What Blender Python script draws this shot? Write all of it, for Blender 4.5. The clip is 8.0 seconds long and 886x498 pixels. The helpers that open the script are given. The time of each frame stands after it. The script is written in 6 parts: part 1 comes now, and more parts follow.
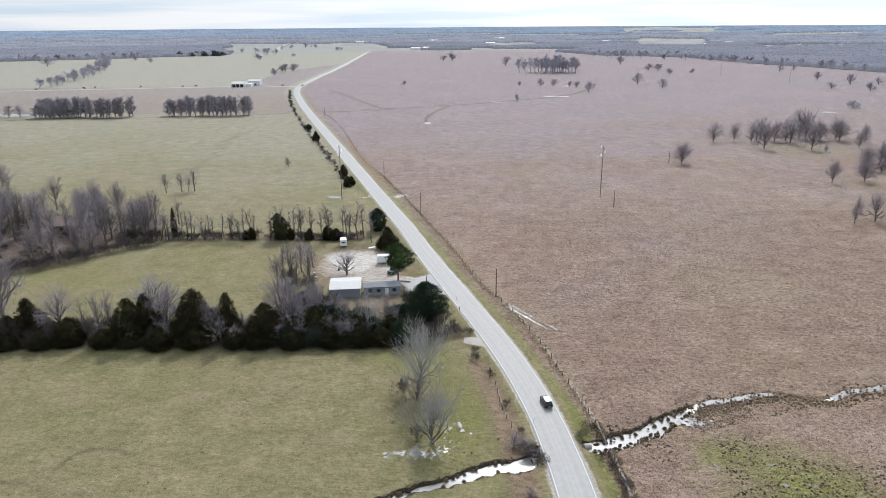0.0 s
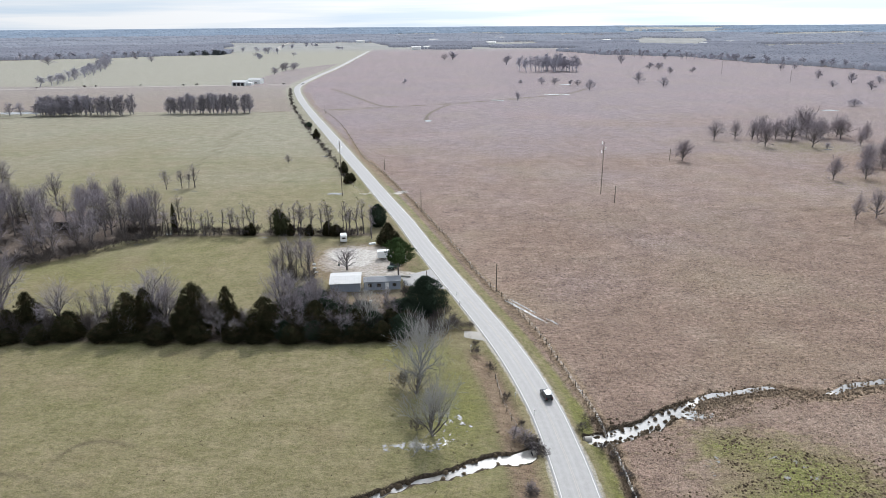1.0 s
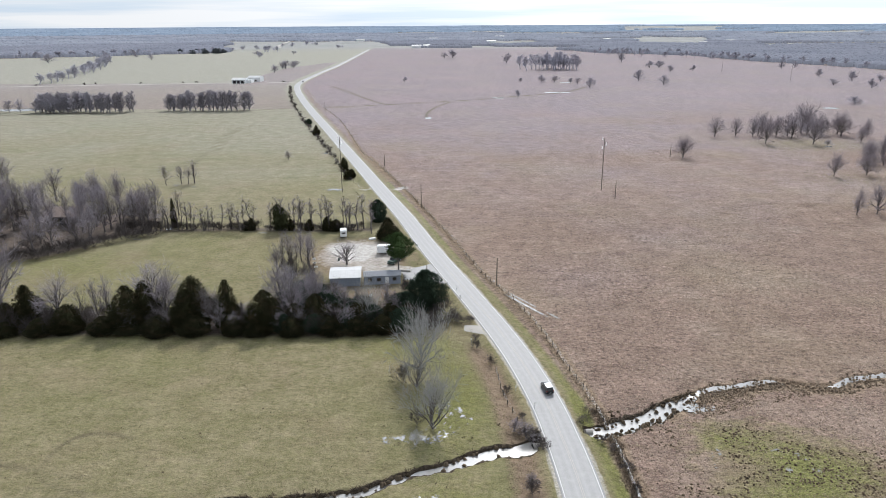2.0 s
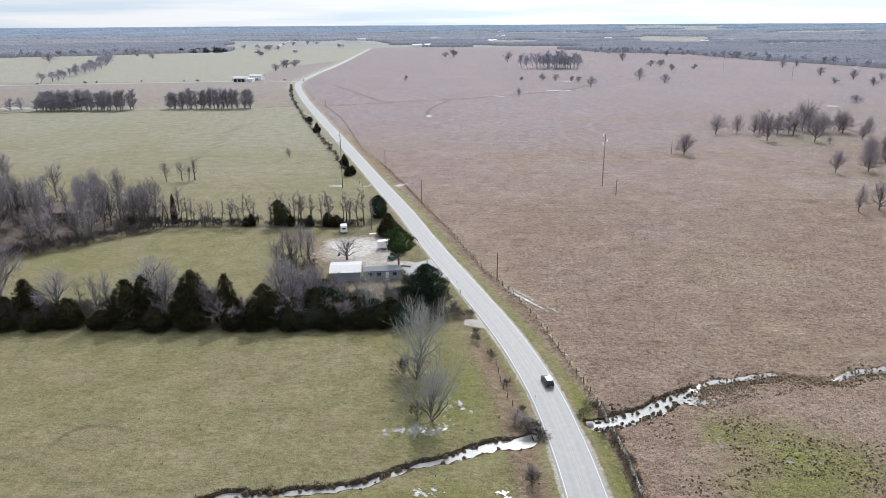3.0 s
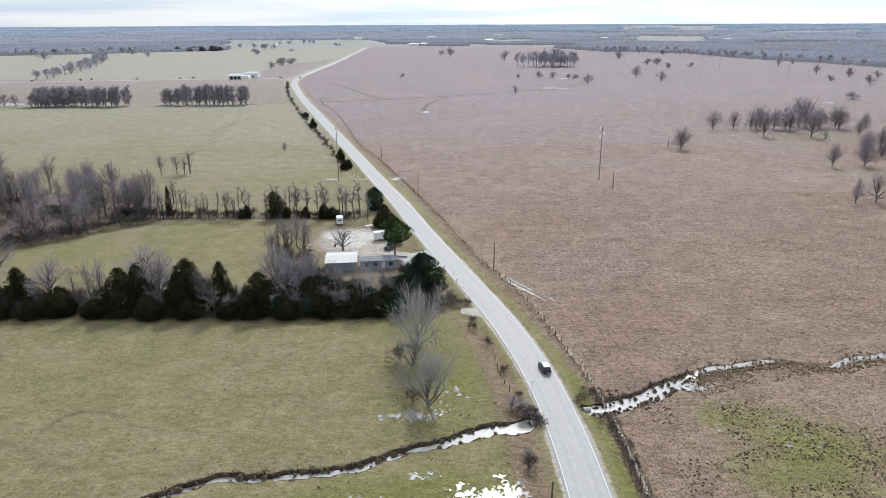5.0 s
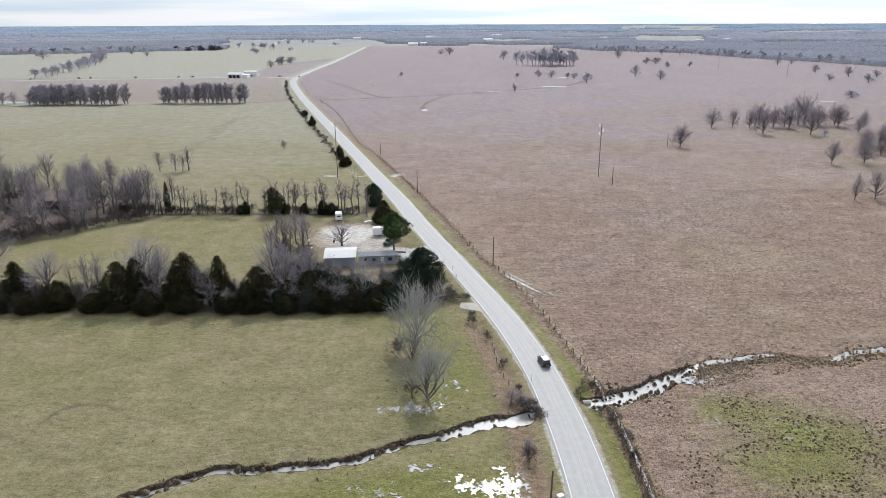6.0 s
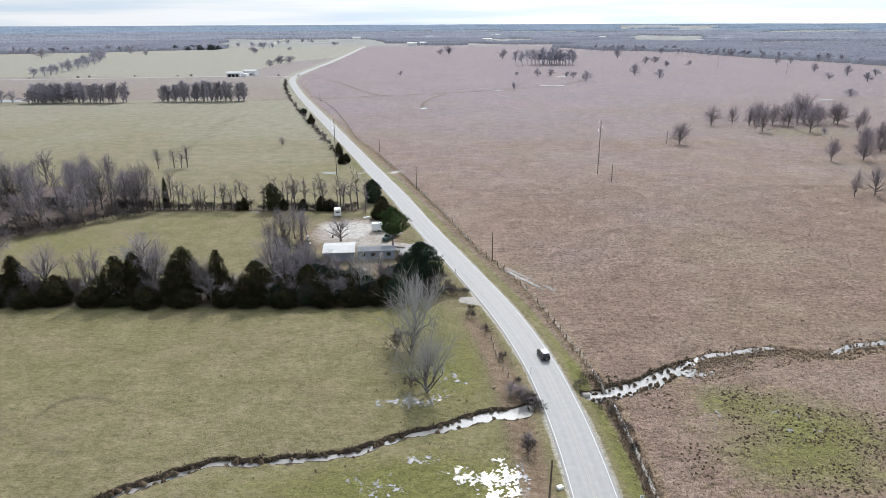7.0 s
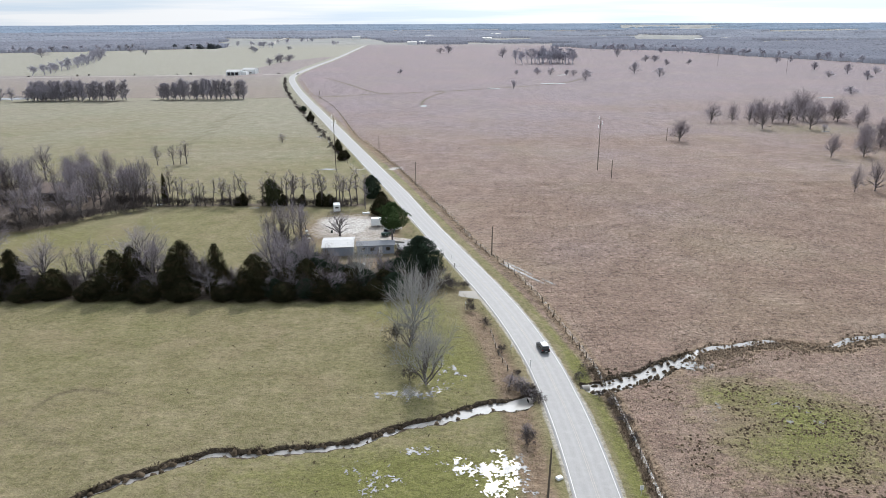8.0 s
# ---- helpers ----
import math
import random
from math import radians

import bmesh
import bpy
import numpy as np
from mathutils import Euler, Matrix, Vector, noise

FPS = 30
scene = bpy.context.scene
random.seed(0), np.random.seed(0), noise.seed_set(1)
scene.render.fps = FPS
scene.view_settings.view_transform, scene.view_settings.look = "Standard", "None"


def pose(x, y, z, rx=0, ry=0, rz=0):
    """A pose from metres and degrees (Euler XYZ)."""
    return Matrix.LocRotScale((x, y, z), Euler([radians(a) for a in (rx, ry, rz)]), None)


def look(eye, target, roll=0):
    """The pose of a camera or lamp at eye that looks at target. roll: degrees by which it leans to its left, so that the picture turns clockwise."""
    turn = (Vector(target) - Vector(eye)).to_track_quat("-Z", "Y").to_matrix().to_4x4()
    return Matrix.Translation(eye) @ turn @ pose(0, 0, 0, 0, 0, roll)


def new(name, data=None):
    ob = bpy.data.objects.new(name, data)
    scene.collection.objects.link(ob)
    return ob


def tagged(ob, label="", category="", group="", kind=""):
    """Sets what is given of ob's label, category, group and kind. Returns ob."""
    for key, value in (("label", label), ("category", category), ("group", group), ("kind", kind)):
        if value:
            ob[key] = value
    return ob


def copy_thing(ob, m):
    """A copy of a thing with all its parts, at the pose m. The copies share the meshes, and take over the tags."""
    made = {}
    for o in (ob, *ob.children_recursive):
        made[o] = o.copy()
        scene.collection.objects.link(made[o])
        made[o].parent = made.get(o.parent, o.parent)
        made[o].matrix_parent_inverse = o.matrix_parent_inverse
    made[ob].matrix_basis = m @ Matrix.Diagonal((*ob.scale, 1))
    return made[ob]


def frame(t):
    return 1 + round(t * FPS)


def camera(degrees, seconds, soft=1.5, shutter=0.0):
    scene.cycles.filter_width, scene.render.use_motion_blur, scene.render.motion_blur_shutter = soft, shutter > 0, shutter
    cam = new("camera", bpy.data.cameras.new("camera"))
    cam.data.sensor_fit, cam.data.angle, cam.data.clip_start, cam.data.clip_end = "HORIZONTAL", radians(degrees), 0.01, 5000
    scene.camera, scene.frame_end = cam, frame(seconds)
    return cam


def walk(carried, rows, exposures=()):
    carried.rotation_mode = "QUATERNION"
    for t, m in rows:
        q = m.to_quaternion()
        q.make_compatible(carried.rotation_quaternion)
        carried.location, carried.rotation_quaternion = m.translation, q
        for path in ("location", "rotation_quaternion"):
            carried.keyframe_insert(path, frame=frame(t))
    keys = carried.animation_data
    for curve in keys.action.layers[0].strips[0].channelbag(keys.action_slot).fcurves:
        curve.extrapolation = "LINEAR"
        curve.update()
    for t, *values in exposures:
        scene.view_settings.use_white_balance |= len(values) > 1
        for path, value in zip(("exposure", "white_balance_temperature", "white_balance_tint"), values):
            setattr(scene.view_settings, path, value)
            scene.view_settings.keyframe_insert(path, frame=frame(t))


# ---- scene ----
cam = camera(67.0, 8.0, soft=0.75)
PATH = [  # seconds, x, y, z, yaw, pitch, roll
    (0.0, -0.11, 2.25, 68.42, 0.58, -18.60, -0.41),
    (0.5, 0.01, 2.20, 67.73, 0.63, -18.60, -0.45),
    (1.0, 0.00, 2.19, 67.04, 0.64, -18.62, -0.40),
    (1.5, -0.18, 2.27, 66.35, 0.59, -18.66, -0.34),
    (3.0, 0.07, 2.24, 64.26, 0.72, -18.71, -0.35),
    (3.5, -0.03, 2.22, 63.63, 0.60, -18.72, -0.30),
    (4.0, 0.11, 2.20, 63.02, 0.57, -18.74, -0.27),
    (4.5, 0.11, 2.22, 62.21, 0.50, -18.70, -0.27),
    (6.0, 0.06, 2.20, 60.09, 0.33, -18.70, -0.22),
    (6.5, 0.29, 2.15, 59.42, 0.37, -18.70, -0.24),
    (7.0, 0.13, 2.21, 58.68, 0.27, -18.69, -0.22),
    (7.5, 0.11, 2.19, 57.97, 0.25, -18.69, -0.18),
    (8.0, 0.25, 2.16, 57.30, 0.26, -18.72, -0.22),
]
walk(cam, [(t, pose(x, y, z, 90 + p, 0, w) @ pose(0, 0, 0, 0, 0, r)) for t, x, y, z, w, p, r in PATH])
scene.view_settings.exposure = 0.03

# ---- sky and sun: thin bright cloud, hazy sun ahead of the camera ----
SUN_EL, SUN_AZ = 43.0, 10.0  # elevation; degrees to the right of +y
sun_way = Vector((math.sin(radians(SUN_AZ)) * math.cos(radians(SUN_EL)), math.cos(radians(SUN_AZ)) * math.cos(radians(SUN_EL)), math.sin(radians(SUN_EL))))
world = bpy.data.worlds.new("sky")
scene.world = world
world.use_nodes = True
wn, wl = world.node_tree.nodes, world.node_tree.links
wn.clear()


def wnode(kind, **sets):
    n = wn.new(kind)
    for k, v in sets.items():
        n.inputs[int(k[1:])].default_value = v
    return n


def wmath(op, a, b=None):
    n = wn.new("ShaderNodeMath")
    n.operation = op
    for i, v in enumerate((a, b)):
        if v is None:
            continue
        if hasattr(v, "is_linked"):
            wl.new(v, n.inputs[i])
        else:
            n.inputs[i].default_value = v
    return n.outputs[0]


def wmix(fac, a, b, blend="MIX"):
    n = wn.new("ShaderNodeMix")
    n.data_type, n.blend_type = "RGBA", blend
    for i, v in ((0, fac), (6, a), (7, b)):
        if hasattr(v, "is_linked"):
            wl.new(v, n.inputs[i])
        else:
            n.inputs[i].default_value = v
    return n.outputs[2]


coord = wn.new("ShaderNodeTexCoord").outputs["Generated"]
sky = wn.new("ShaderNodeTexSky")
sky.sky_type, sky.sun_disc = "NISHITA", False
sky.sun_elevation, sky.sun_rotation = radians(SUN_EL), radians(SUN_AZ)
sky.air_density, sky.dust_density, sky.ozone_density = 1.0, 2.5, 1.0
dot = wn.new("ShaderNodeVectorMath")
dot.operation = "DOT_PRODUCT"
wl.new(coord, dot.inputs[0])
dot.inputs[1].default_value = sun_way
facing = wmath("MAXIMUM", dot.outputs["Value"], 0.0)
glow = wmath("ADD", wmath("MULTIPLY", wmath("POWER", facing, 40.0), 4.0), wmath("MULTIPLY", wmath("POWER", facing, 7.0), 1.3))
aside = wn.new("ShaderNodeVectorMath")
aside.operation = "DOT_PRODUCT"
wl.new(coord, aside.inputs[0])
aside.inputs[1].default_value = (0.766, 0.643, 0.0)
veiled = wmath("MULTIPLY", wmath("POWER", wmath("MAXIMUM", aside.outputs["Value"], 0.0), 3.0), 0.36)
glow = wmath("ADD", wmath("ADD", glow, 0.85), veiled)
mapping = wn.new("ShaderNodeMapping")
mapping.inputs["Scale"].default_value = (1.6, 1.6, 34.0)
wl.new(coord, mapping.inputs[0])
cloud = wn.new("ShaderNodeTexNoise")
cloud.inputs["Scale"].default_value, cloud.inputs["Detail"].default_value = 1.7, 5.0
wl.new(mapping.outputs[0], cloud.inputs["Vector"])
ramp = wn.new("ShaderNodeValToRGB")
ramp.color_ramp.elements[0].position, ramp.color_ramp.elements[1].position = 0.40, 0.62
wl.new(cloud.outputs[0], ramp.inputs[0])
clear = wmix(1.0, sky.outputs[0], (0.085, 0.085, 0.088, 1), "MULTIPLY")
veil = wmix(1.0, (0.97, 1.0, 1.04, 1), glow, "MULTIPLY")
thin = wmix(0.80, clear, veil)
blue = wmix(1.0, thin, (0.82, 0.95, 1.09, 1), "MULTIPLY")
both = wmix(ramp.outputs[0], blue, veil)
background = wn.new("ShaderNodeBackground")
wl.new(both, background.inputs[0])
background.inputs[1].default_value = 1.0
wl.new(background.outputs[0], wn.new("ShaderNodeOutputWorld").inputs[0])
sun = new("sun", bpy.data.lights.new("sun", "SUN"))
sun.data.energy, sun.data.angle, sun.data.color = 3.3, radians(2.5), (1.0, 0.97, 0.93)
sun.matrix_world = look((0, 0, 300), Vector((0, 0, 300)) - sun_way)


# ---- materials ----
class Mat:
    """A node material with short calls for its nodes."""

    def __init__(self, name, rough=0.9, metal=0.0, spec=0.3):
        self.m = bpy.data.materials.new(name)
        self.m.use_nodes = True
        self.n, self.l = self.m.node_tree.nodes, self.m.node_tree.links
        self.b = self.n["Principled BSDF"]
        self.b.inputs["Roughness"].default_value = rough
        self.b.inputs["Metallic"].default_value = metal
        self.b.inputs["Specular IOR Level"].default_value = spec
        self.at = self.n.new("ShaderNodeTexCoord").outputs["Object"]
        self.place = self.n.new("ShaderNodeNewGeometry").outputs["Position"]

    def put(self, v, socket):
        if hasattr(v, "is_linked"):
            self.l.new(v, socket)
        else:
            socket.default_value = (*v, 1) if isinstance(v, tuple) and len(v) == 3 and socket.type == "RGBA" else v

    def noise(self, scale, detail=3.0, rough=0.55, stretch=None, at=None):
        n = self.n.new("ShaderNodeTexNoise")
        n.inputs["Scale"].default_value, n.inputs["Detail"].default_value, n.inputs["Roughness"].default_value = scale, detail, rough
        v = at or self.at
        if stretch:
            mp = self.n.new("ShaderNodeMapping")
            mp.inputs["Scale"].default_value = stretch
            self.l.new(v, mp.inputs[0])
            v = mp.outputs[0]
        self.l.new(v, n.inputs["Vector"])
        return n.outputs[0]

    def step(self, v, lo, hi):
        n = self.n.new("ShaderNodeMapRange")
        self.put(v, n.inputs[0])
        n.inputs[1].default_value, n.inputs[2].default_value = lo, hi
        return n.outputs[0]

    def math(self, op, a, b=0.0):
        n = self.n.new("ShaderNodeMath")
        n.operation = op
        self.put(a, n.inputs[0])
        self.put(b, n.inputs[1])
        return n.outputs[0]

    def mix(self, fac, a, b, blend="MIX"):
        n = self.n.new("ShaderNodeMix")
        n.data_type, n.blend_type = "RGBA", blend
        self.put(fac, n.inputs[0])
        self.put(a, n.inputs[6])
        self.put(b, n.inputs[7])
        return n.outputs[2]

    def attr(self, name):
        n = self.n.new("ShaderNodeAttribute")
        n.attribute_name = name
        return n.outputs["Fac"]

    def random(self):
        return self.n.new("ShaderNodeObjectInfo").outputs["Random"]

    def island(self):
        return self.n.new("ShaderNodeNewGeometry").outputs["Random Per Island"]

    def color(self, v):
        self.put(v, self.b.inputs["Base Color"])
        return self

    def bump(self, v, distance, strength=1.0):
        n = self.n.new("ShaderNodeBump")
        self.put(v, n.inputs["Height"])
        n.inputs["Distance"].default_value, n.inputs["Strength"].default_value = distance, strength
        self.l.new(n.outputs[0], self.b.inputs["Normal"])
        return self


def plain(name, color, rough=0.8, metal=0.0, spec=0.3, vary=0.15, scale=6.0):
    """A simple worn surface: two scales of noise round one colour."""
    k = Mat(name, rough, metal, spec)
    dark = tuple(c * (1 - vary) for c in color)
    lite = tuple(min(1.0, c * (1 + vary)) for c in color)
    k.color(k.mix(k.math("ADD", k.math("MULTIPLY", k.noise(scale, 4), 0.6), k.math("MULTIPLY", k.noise(scale * 0.13, 2), 0.4)), dark, lite))
    return k.m


def grass_material():
    k = Mat("grassland", 0.95, 0, 0.12)
    p = k.place
    big, mid, fine = k.noise(0.018, 4, at=p), k.noise(0.16, 4, at=p), k.noise(1.5, 5, 0.7, (0.8, 1.0, 1.0), p)
    grain = k.noise(5.0, 3, 0.65, (0.8, 1.0, 1.0), p)
    clump = k.noise(0.55, 4, 0.7, (0.75, 1.0, 1.0), p)
    # olive pasture
    straw = k.mix(k.step(mid, 0.35, 0.68), (0.200, 0.174, 0.098), (0.258, 0.219, 0.136))
    past = k.mix(k.math("MULTIPLY", k.step(clump, 0.40, 0.72), 0.75), straw, (0.120, 0.118, 0.050))
    past = k.mix(k.step(big, 0.42, 0.66), past, k.mix(k.step(mid, 0.3, 0.7), (0.150, 0.147, 0.066), (0.216, 0.192, 0.104)))
    past = k.mix(k.math("MULTIPLY", k.step(k.noise(0.055, 4, 0.6, at=p), 0.50, 0.68), 0.55), past, k.mix(k.step(mid, 0.3, 0.7), (0.205, 0.160, 0.100), (0.262, 0.208, 0.138)))
    # dormant brown grass
    dead = k.mix(k.step(mid, 0.30, 0.70), (0.182, 0.127, 0.101), (0.262, 0.186, 0.152))
    dead = k.mix(k.math("MULTIPLY", k.step(clump, 0.45, 0.70), 0.42), dead, (0.142, 0.103, 0.074))
    dead = k.mix(k.math("MULTIPLY", k.step(big, 0.50, 0.66), 0.5), dead, (0.222, 0.174, 0.118))
    dead = k.mix(k.math("MULTIPLY", k.step(k.noise(0.045, 3, at=p), 0.52, 0.68), 0.5), dead, (0.292, 0.229, 0.186))
    # air haze painted into the grass colours, paler and bluer far off
    hazed = k.mix(k.step(mid, 0.30, 0.70), (0.208, 0.172, 0.187), (0.280, 0.235, 0.255))
    hazed = k.mix(k.math("MULTIPLY", k.step(clump, 0.45, 0.70), 0.75), hazed, (0.168, 0.133, 0.141))
    hazed = k.mix(k.math("MULTIPLY", k.step(big, 0.48, 0.62), 0.45), hazed, (0.256, 0.217, 0.205))
    hazed = k.mix(k.math("MULTIPLY", k.step(k.noise(0.011, 3, at=p), 0.50, 0.62), 0.55), hazed, (0.260, 0.205, 0.218))
    dead = k.mix(k.attr("hazed"), dead, hazed)
    hazed_pasture = k.mix(k.step(mid, 0.3, 0.7), (0.256, 0.248, 0.210), (0.346, 0.332, 0.292))
    past = k.mix(k.math("MULTIPLY", k.attr("hazed"), 0.95), past, k.mix(k.math("MULTIPLY", k.step(clump, 0.45, 0.7), 0.4), hazed_pasture, (0.186, 0.192, 0.136)))
    col = k.mix(k.step(k.math("ADD", k.attr("brown"), k.math("MULTIPLY", k.math("SUBTRACT", clump, 0.5), 0.5)), 0.3, 0.7), past, dead)
    # haze tint painted over the far fields
    far_haze = k.mix(k.step(k.noise(0.01, 3, at=p), 0.4, 0.6), (0.235, 0.237, 0.236), (0.290, 0.290, 0.282))
    col = k.mix(k.attr("far_haze"), col, far_haze)
    # fresh green
    lush = k.mix(k.step(clump, 0.3, 0.7), (0.118, 0.124, 0.036), (0.194, 0.188, 0.074))
    gm = k.step(k.math("ADD", k.attr("green"), k.math("MULTIPLY", k.math("SUBTRACT", clump, 0.5), 1.1)), 0.25, 0.95)
    col = k.mix(gm, col, lush)
    # verge of dead weeds
    weeds = k.mix(k.step(clump, 0.3, 0.7), (0.165, 0.116, 0.080), (0.262, 0.196, 0.140))
    col = k.mix(k.step(k.math("ADD", k.attr("weed"), k.math("MULTIPLY", k.math("SUBTRACT", clump, 0.5), 0.9)), 0.3, 0.8), col, weeds)
    # woodland floor, gravel, bare soil
    col = k.mix(k.attr("wood"), col, k.mix(k.step(clump, 0.3, 0.7), (0.082, 0.064, 0.054), (0.152, 0.120, 0.102)))
    stone = k.mix(k.step(fine, 0.3, 0.7), (0.44, 0.415, 0.39), (0.57, 0.545, 0.52))
    stone = k.mix(k.math("MULTIPLY", k.step(clump, 0.45, 0.75), 0.5), stone, (0.33, 0.29, 0.25))
    col = k.mix(k.step(k.math("ADD", k.attr("gravel"), k.math("MULTIPLY", k.math("SUBTRACT", clump, 0.5), 0.8)), 0.35, 0.75), col, stone)
    soil = k.mix(k.step(fine, 0.3, 0.7), (0.030, 0.023, 0.017), (0.085, 0.066, 0.048))
    col = k.mix(k.step(k.math("ADD", k.attr("soil"), k.math("MULTIPLY", k.math("SUBTRACT", fine, 0.5), 0.6)), 0.35, 0.65), col, soil)
    # worn tracks
    col = k.mix(k.math("MULTIPLY", k.attr("track"), 0.72), col, (0.115, 0.100, 0.062))
    # blades and tufts
    rough = k.math("ADD", k.math("MULTIPLY", k.step(fine, 0.25, 0.75), 0.62), k.math("ADD", k.math("MULTIPLY", k.step(grain, 0.25, 0.75), 0.56), k.math("MULTIPLY", k.step(k.noise(0.95, 3, 0.6, (0.7, 1.0, 1.0), p), 0.3, 0.7), 0.20)))
    deep = k.math("ADD", 0.90, k.math("MULTIPLY", k.attr("brown"), 0.95))
    tone = k.math("ADD", 0.87, k.math("MULTIPLY", k.math("SUBTRACT", rough, 0.69), deep))
    streak = k.noise(0.42, 4, 0.7, (0.4, 1.0, 1.0), p)
    far_part = k.math("ADD", 0.50, k.math("MULTIPLY", k.attr("hazed"), 0.50))
    tone = k.math("ADD", tone, k.math("MULTIPLY", k.math("SUBTRACT", k.step(streak, 0.30, 0.70), 0.5), k.math("MULTIPLY", far_part, k.math("ADD", 0.20, k.math("MULTIPLY", k.attr("brown"), 0.32)))))
    toned = k.n.new("ShaderNodeVectorMath")
    toned.operation = "SCALE"
    k.l.new(col, toned.inputs[0])
    k.l.new(tone, toned.inputs["Scale"])
    fleck = k.noise(3.2, 4, 0.75, (0.75, 1.0, 1.0), p)
    dry = k.math("MULTIPLY", k.step(fleck, 0.56, 0.67), k.math("MULTIPLY", k.math("ADD", 0.22, k.math("MULTIPLY", k.attr("brown"), 0.58)), k.math("SUBTRACT", 1.0, k.math("MAXIMUM", k.attr("gravel"), k.attr("far_haze")))))
    k.color(k.mix(dry, toned.outputs[0], (0.37, 0.315, 0.24)))
    k.bump(k.math("ADD", k.math("MULTIPLY", clump, 0.55), k.math("ADD", k.math("MULTIPLY", fine, 0.42), k.math("MULTIPLY", grain, 0.24))), 0.6, 0.85)
    return k.m


def asphalt_material():
    k = Mat("weathered asphalt", 0.62, 0, 0.4)
    p = k.place
    a, b, c = k.noise(14, 3, at=p), k.noise(0.9, 4, at=p), k.noise(0.12, 3, at=p)
    col = k.mix(k.step(a, 0.3, 0.7), (0.188, 0.185, 0.186), (0.262, 0.257, 0.257))
    col = k.mix(k.math("MULTIPLY", k.step(b, 0.45, 0.75), 0.45), col, (0.310, 0.304, 0.304))
    col = k.mix(k.math("MULTIPLY", k.step(c, 0.45, 0.7), 0.35), col, (0.225, 0.223, 0.230))
    # wheel paths run along the road
    col = k.mix(k.math("MULTIPLY", k.attr("wheel"), 0.22), col, (0.36, 0.357, 0.362))
    k.color(col)
    k.bump(a, 0.01, 0.5)
    return k.m


def water_material(name, deep, rough):
    k = Mat(name, rough, 0, 0.9)
    k.b.inputs["IOR"].default_value = 1.45
    k.color(k.mix(k.noise(0.6, 3, at=k.place), deep, tuple(c * 1.4 for c in deep)))
    k.bump(k.noise(2.2, 2, at=k.place), 0.02, 0.35)
    return k.m


def bark_material(name, dark, lite):
    k = Mat(name, 0.9, 0, 0.2)
    col = k.mix(k.noise(3.5, 4, stretch=(1, 1, 0.3)), dark, lite)
    col = k.mix(k.math("MULTIPLY", k.random(), 0.35), col, tuple(c * 0.65 for c in dark))
    k.color(col)
    return k.m


def leaf_material(name, dark, lite, dead=None):
    k = Mat(name, 1.0, 0, 0.04)
    col = k.mix(k.island(), dark, lite)
    col = k.mix(k.math("MULTIPLY", k.random(), 0.4), col, tuple(c * 0.6 for c in dark))
    if dead:
        col = k.mix(k.step(k.noise(0.45, 3), 0.5, 0.68), col, dead)
    k.color(col)
    k.b.inputs["Subsurface Weight"].default_value = 0.0
    return k.m


GRASS, ASPHALT = grass_material(), asphalt_material()
# milky silt colours that also stand in for the sky's glare
CREEK = water_material("creek water", (0.215, 0.205, 0.195), 0.16)
POND = water_material("standing water", (0.16, 0.156, 0.150), 0.22)
BARK = bark_material("grey bark", (0.110, 0.095, 0.093), (0.200, 0.176, 0.172))
TWIG = bark_material("bare twigs", (0.228, 0.200, 0.218), (0.372, 0.334, 0.360))
PALE_BARK = bark_material("pale bark", (0.27, 0.265, 0.262), (0.42, 0.412, 0.405))
PALE_TWIG = bark_material("pale bare twigs", (0.32, 0.312, 0.305), (0.49, 0.480, 0.470))
DARK_TWIG = bark_material("dark brush", (0.056, 0.047, 0.045), (0.130, 0.110, 0.105))
CEDAR = leaf_material("cedar foliage", (0.026, 0.029, 0.017), (0.066, 0.064, 0.033), (0.094, 0.071, 0.042))
LAUREL = leaf_material("evergreen leaves", (0.034, 0.052, 0.036), (0.064, 0.090, 0.062))
PINE = leaf_material("pine needles", (0.040, 0.068, 0.026), (0.108, 0.155, 0.062))
IVY = leaf_material("green lichen and ivy", (0.105, 0.098, 0.044), (0.190, 0.172, 0.086))
# far evergreens: air haze is mixed into the leaf colour
HAZED_EVERGREEN = leaf_material("far evergreen foliage tinted with haze", (0.135, 0.150, 0.165), (0.185, 0.200, 0.212))
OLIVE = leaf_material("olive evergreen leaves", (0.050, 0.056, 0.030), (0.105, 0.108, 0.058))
# grove twigs, far twigs and far bark carry haze in their colour
HAZED_GROVE = bark_material("grove canopy tinted with haze", (0.320, 0.312, 0.360), (0.440, 0.428, 0.485))
HAZED_TWIG = bark_material("far bare canopy tinted with haze", (0.290, 0.268, 0.302), (0.400, 0.374, 0.415))
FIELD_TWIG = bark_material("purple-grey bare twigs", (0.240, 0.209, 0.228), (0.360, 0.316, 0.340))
HAZED_BARK = bark_material("far bark tinted with haze", (0.215, 0.200, 0.222), (0.310, 0.290, 0.318))


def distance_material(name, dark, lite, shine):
    """Woods so far off that air haze is put into their colour and glow."""
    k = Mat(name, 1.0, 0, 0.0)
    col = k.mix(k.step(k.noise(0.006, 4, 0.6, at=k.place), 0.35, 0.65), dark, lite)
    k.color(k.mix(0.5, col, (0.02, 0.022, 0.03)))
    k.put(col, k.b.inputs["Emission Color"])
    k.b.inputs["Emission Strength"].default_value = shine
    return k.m


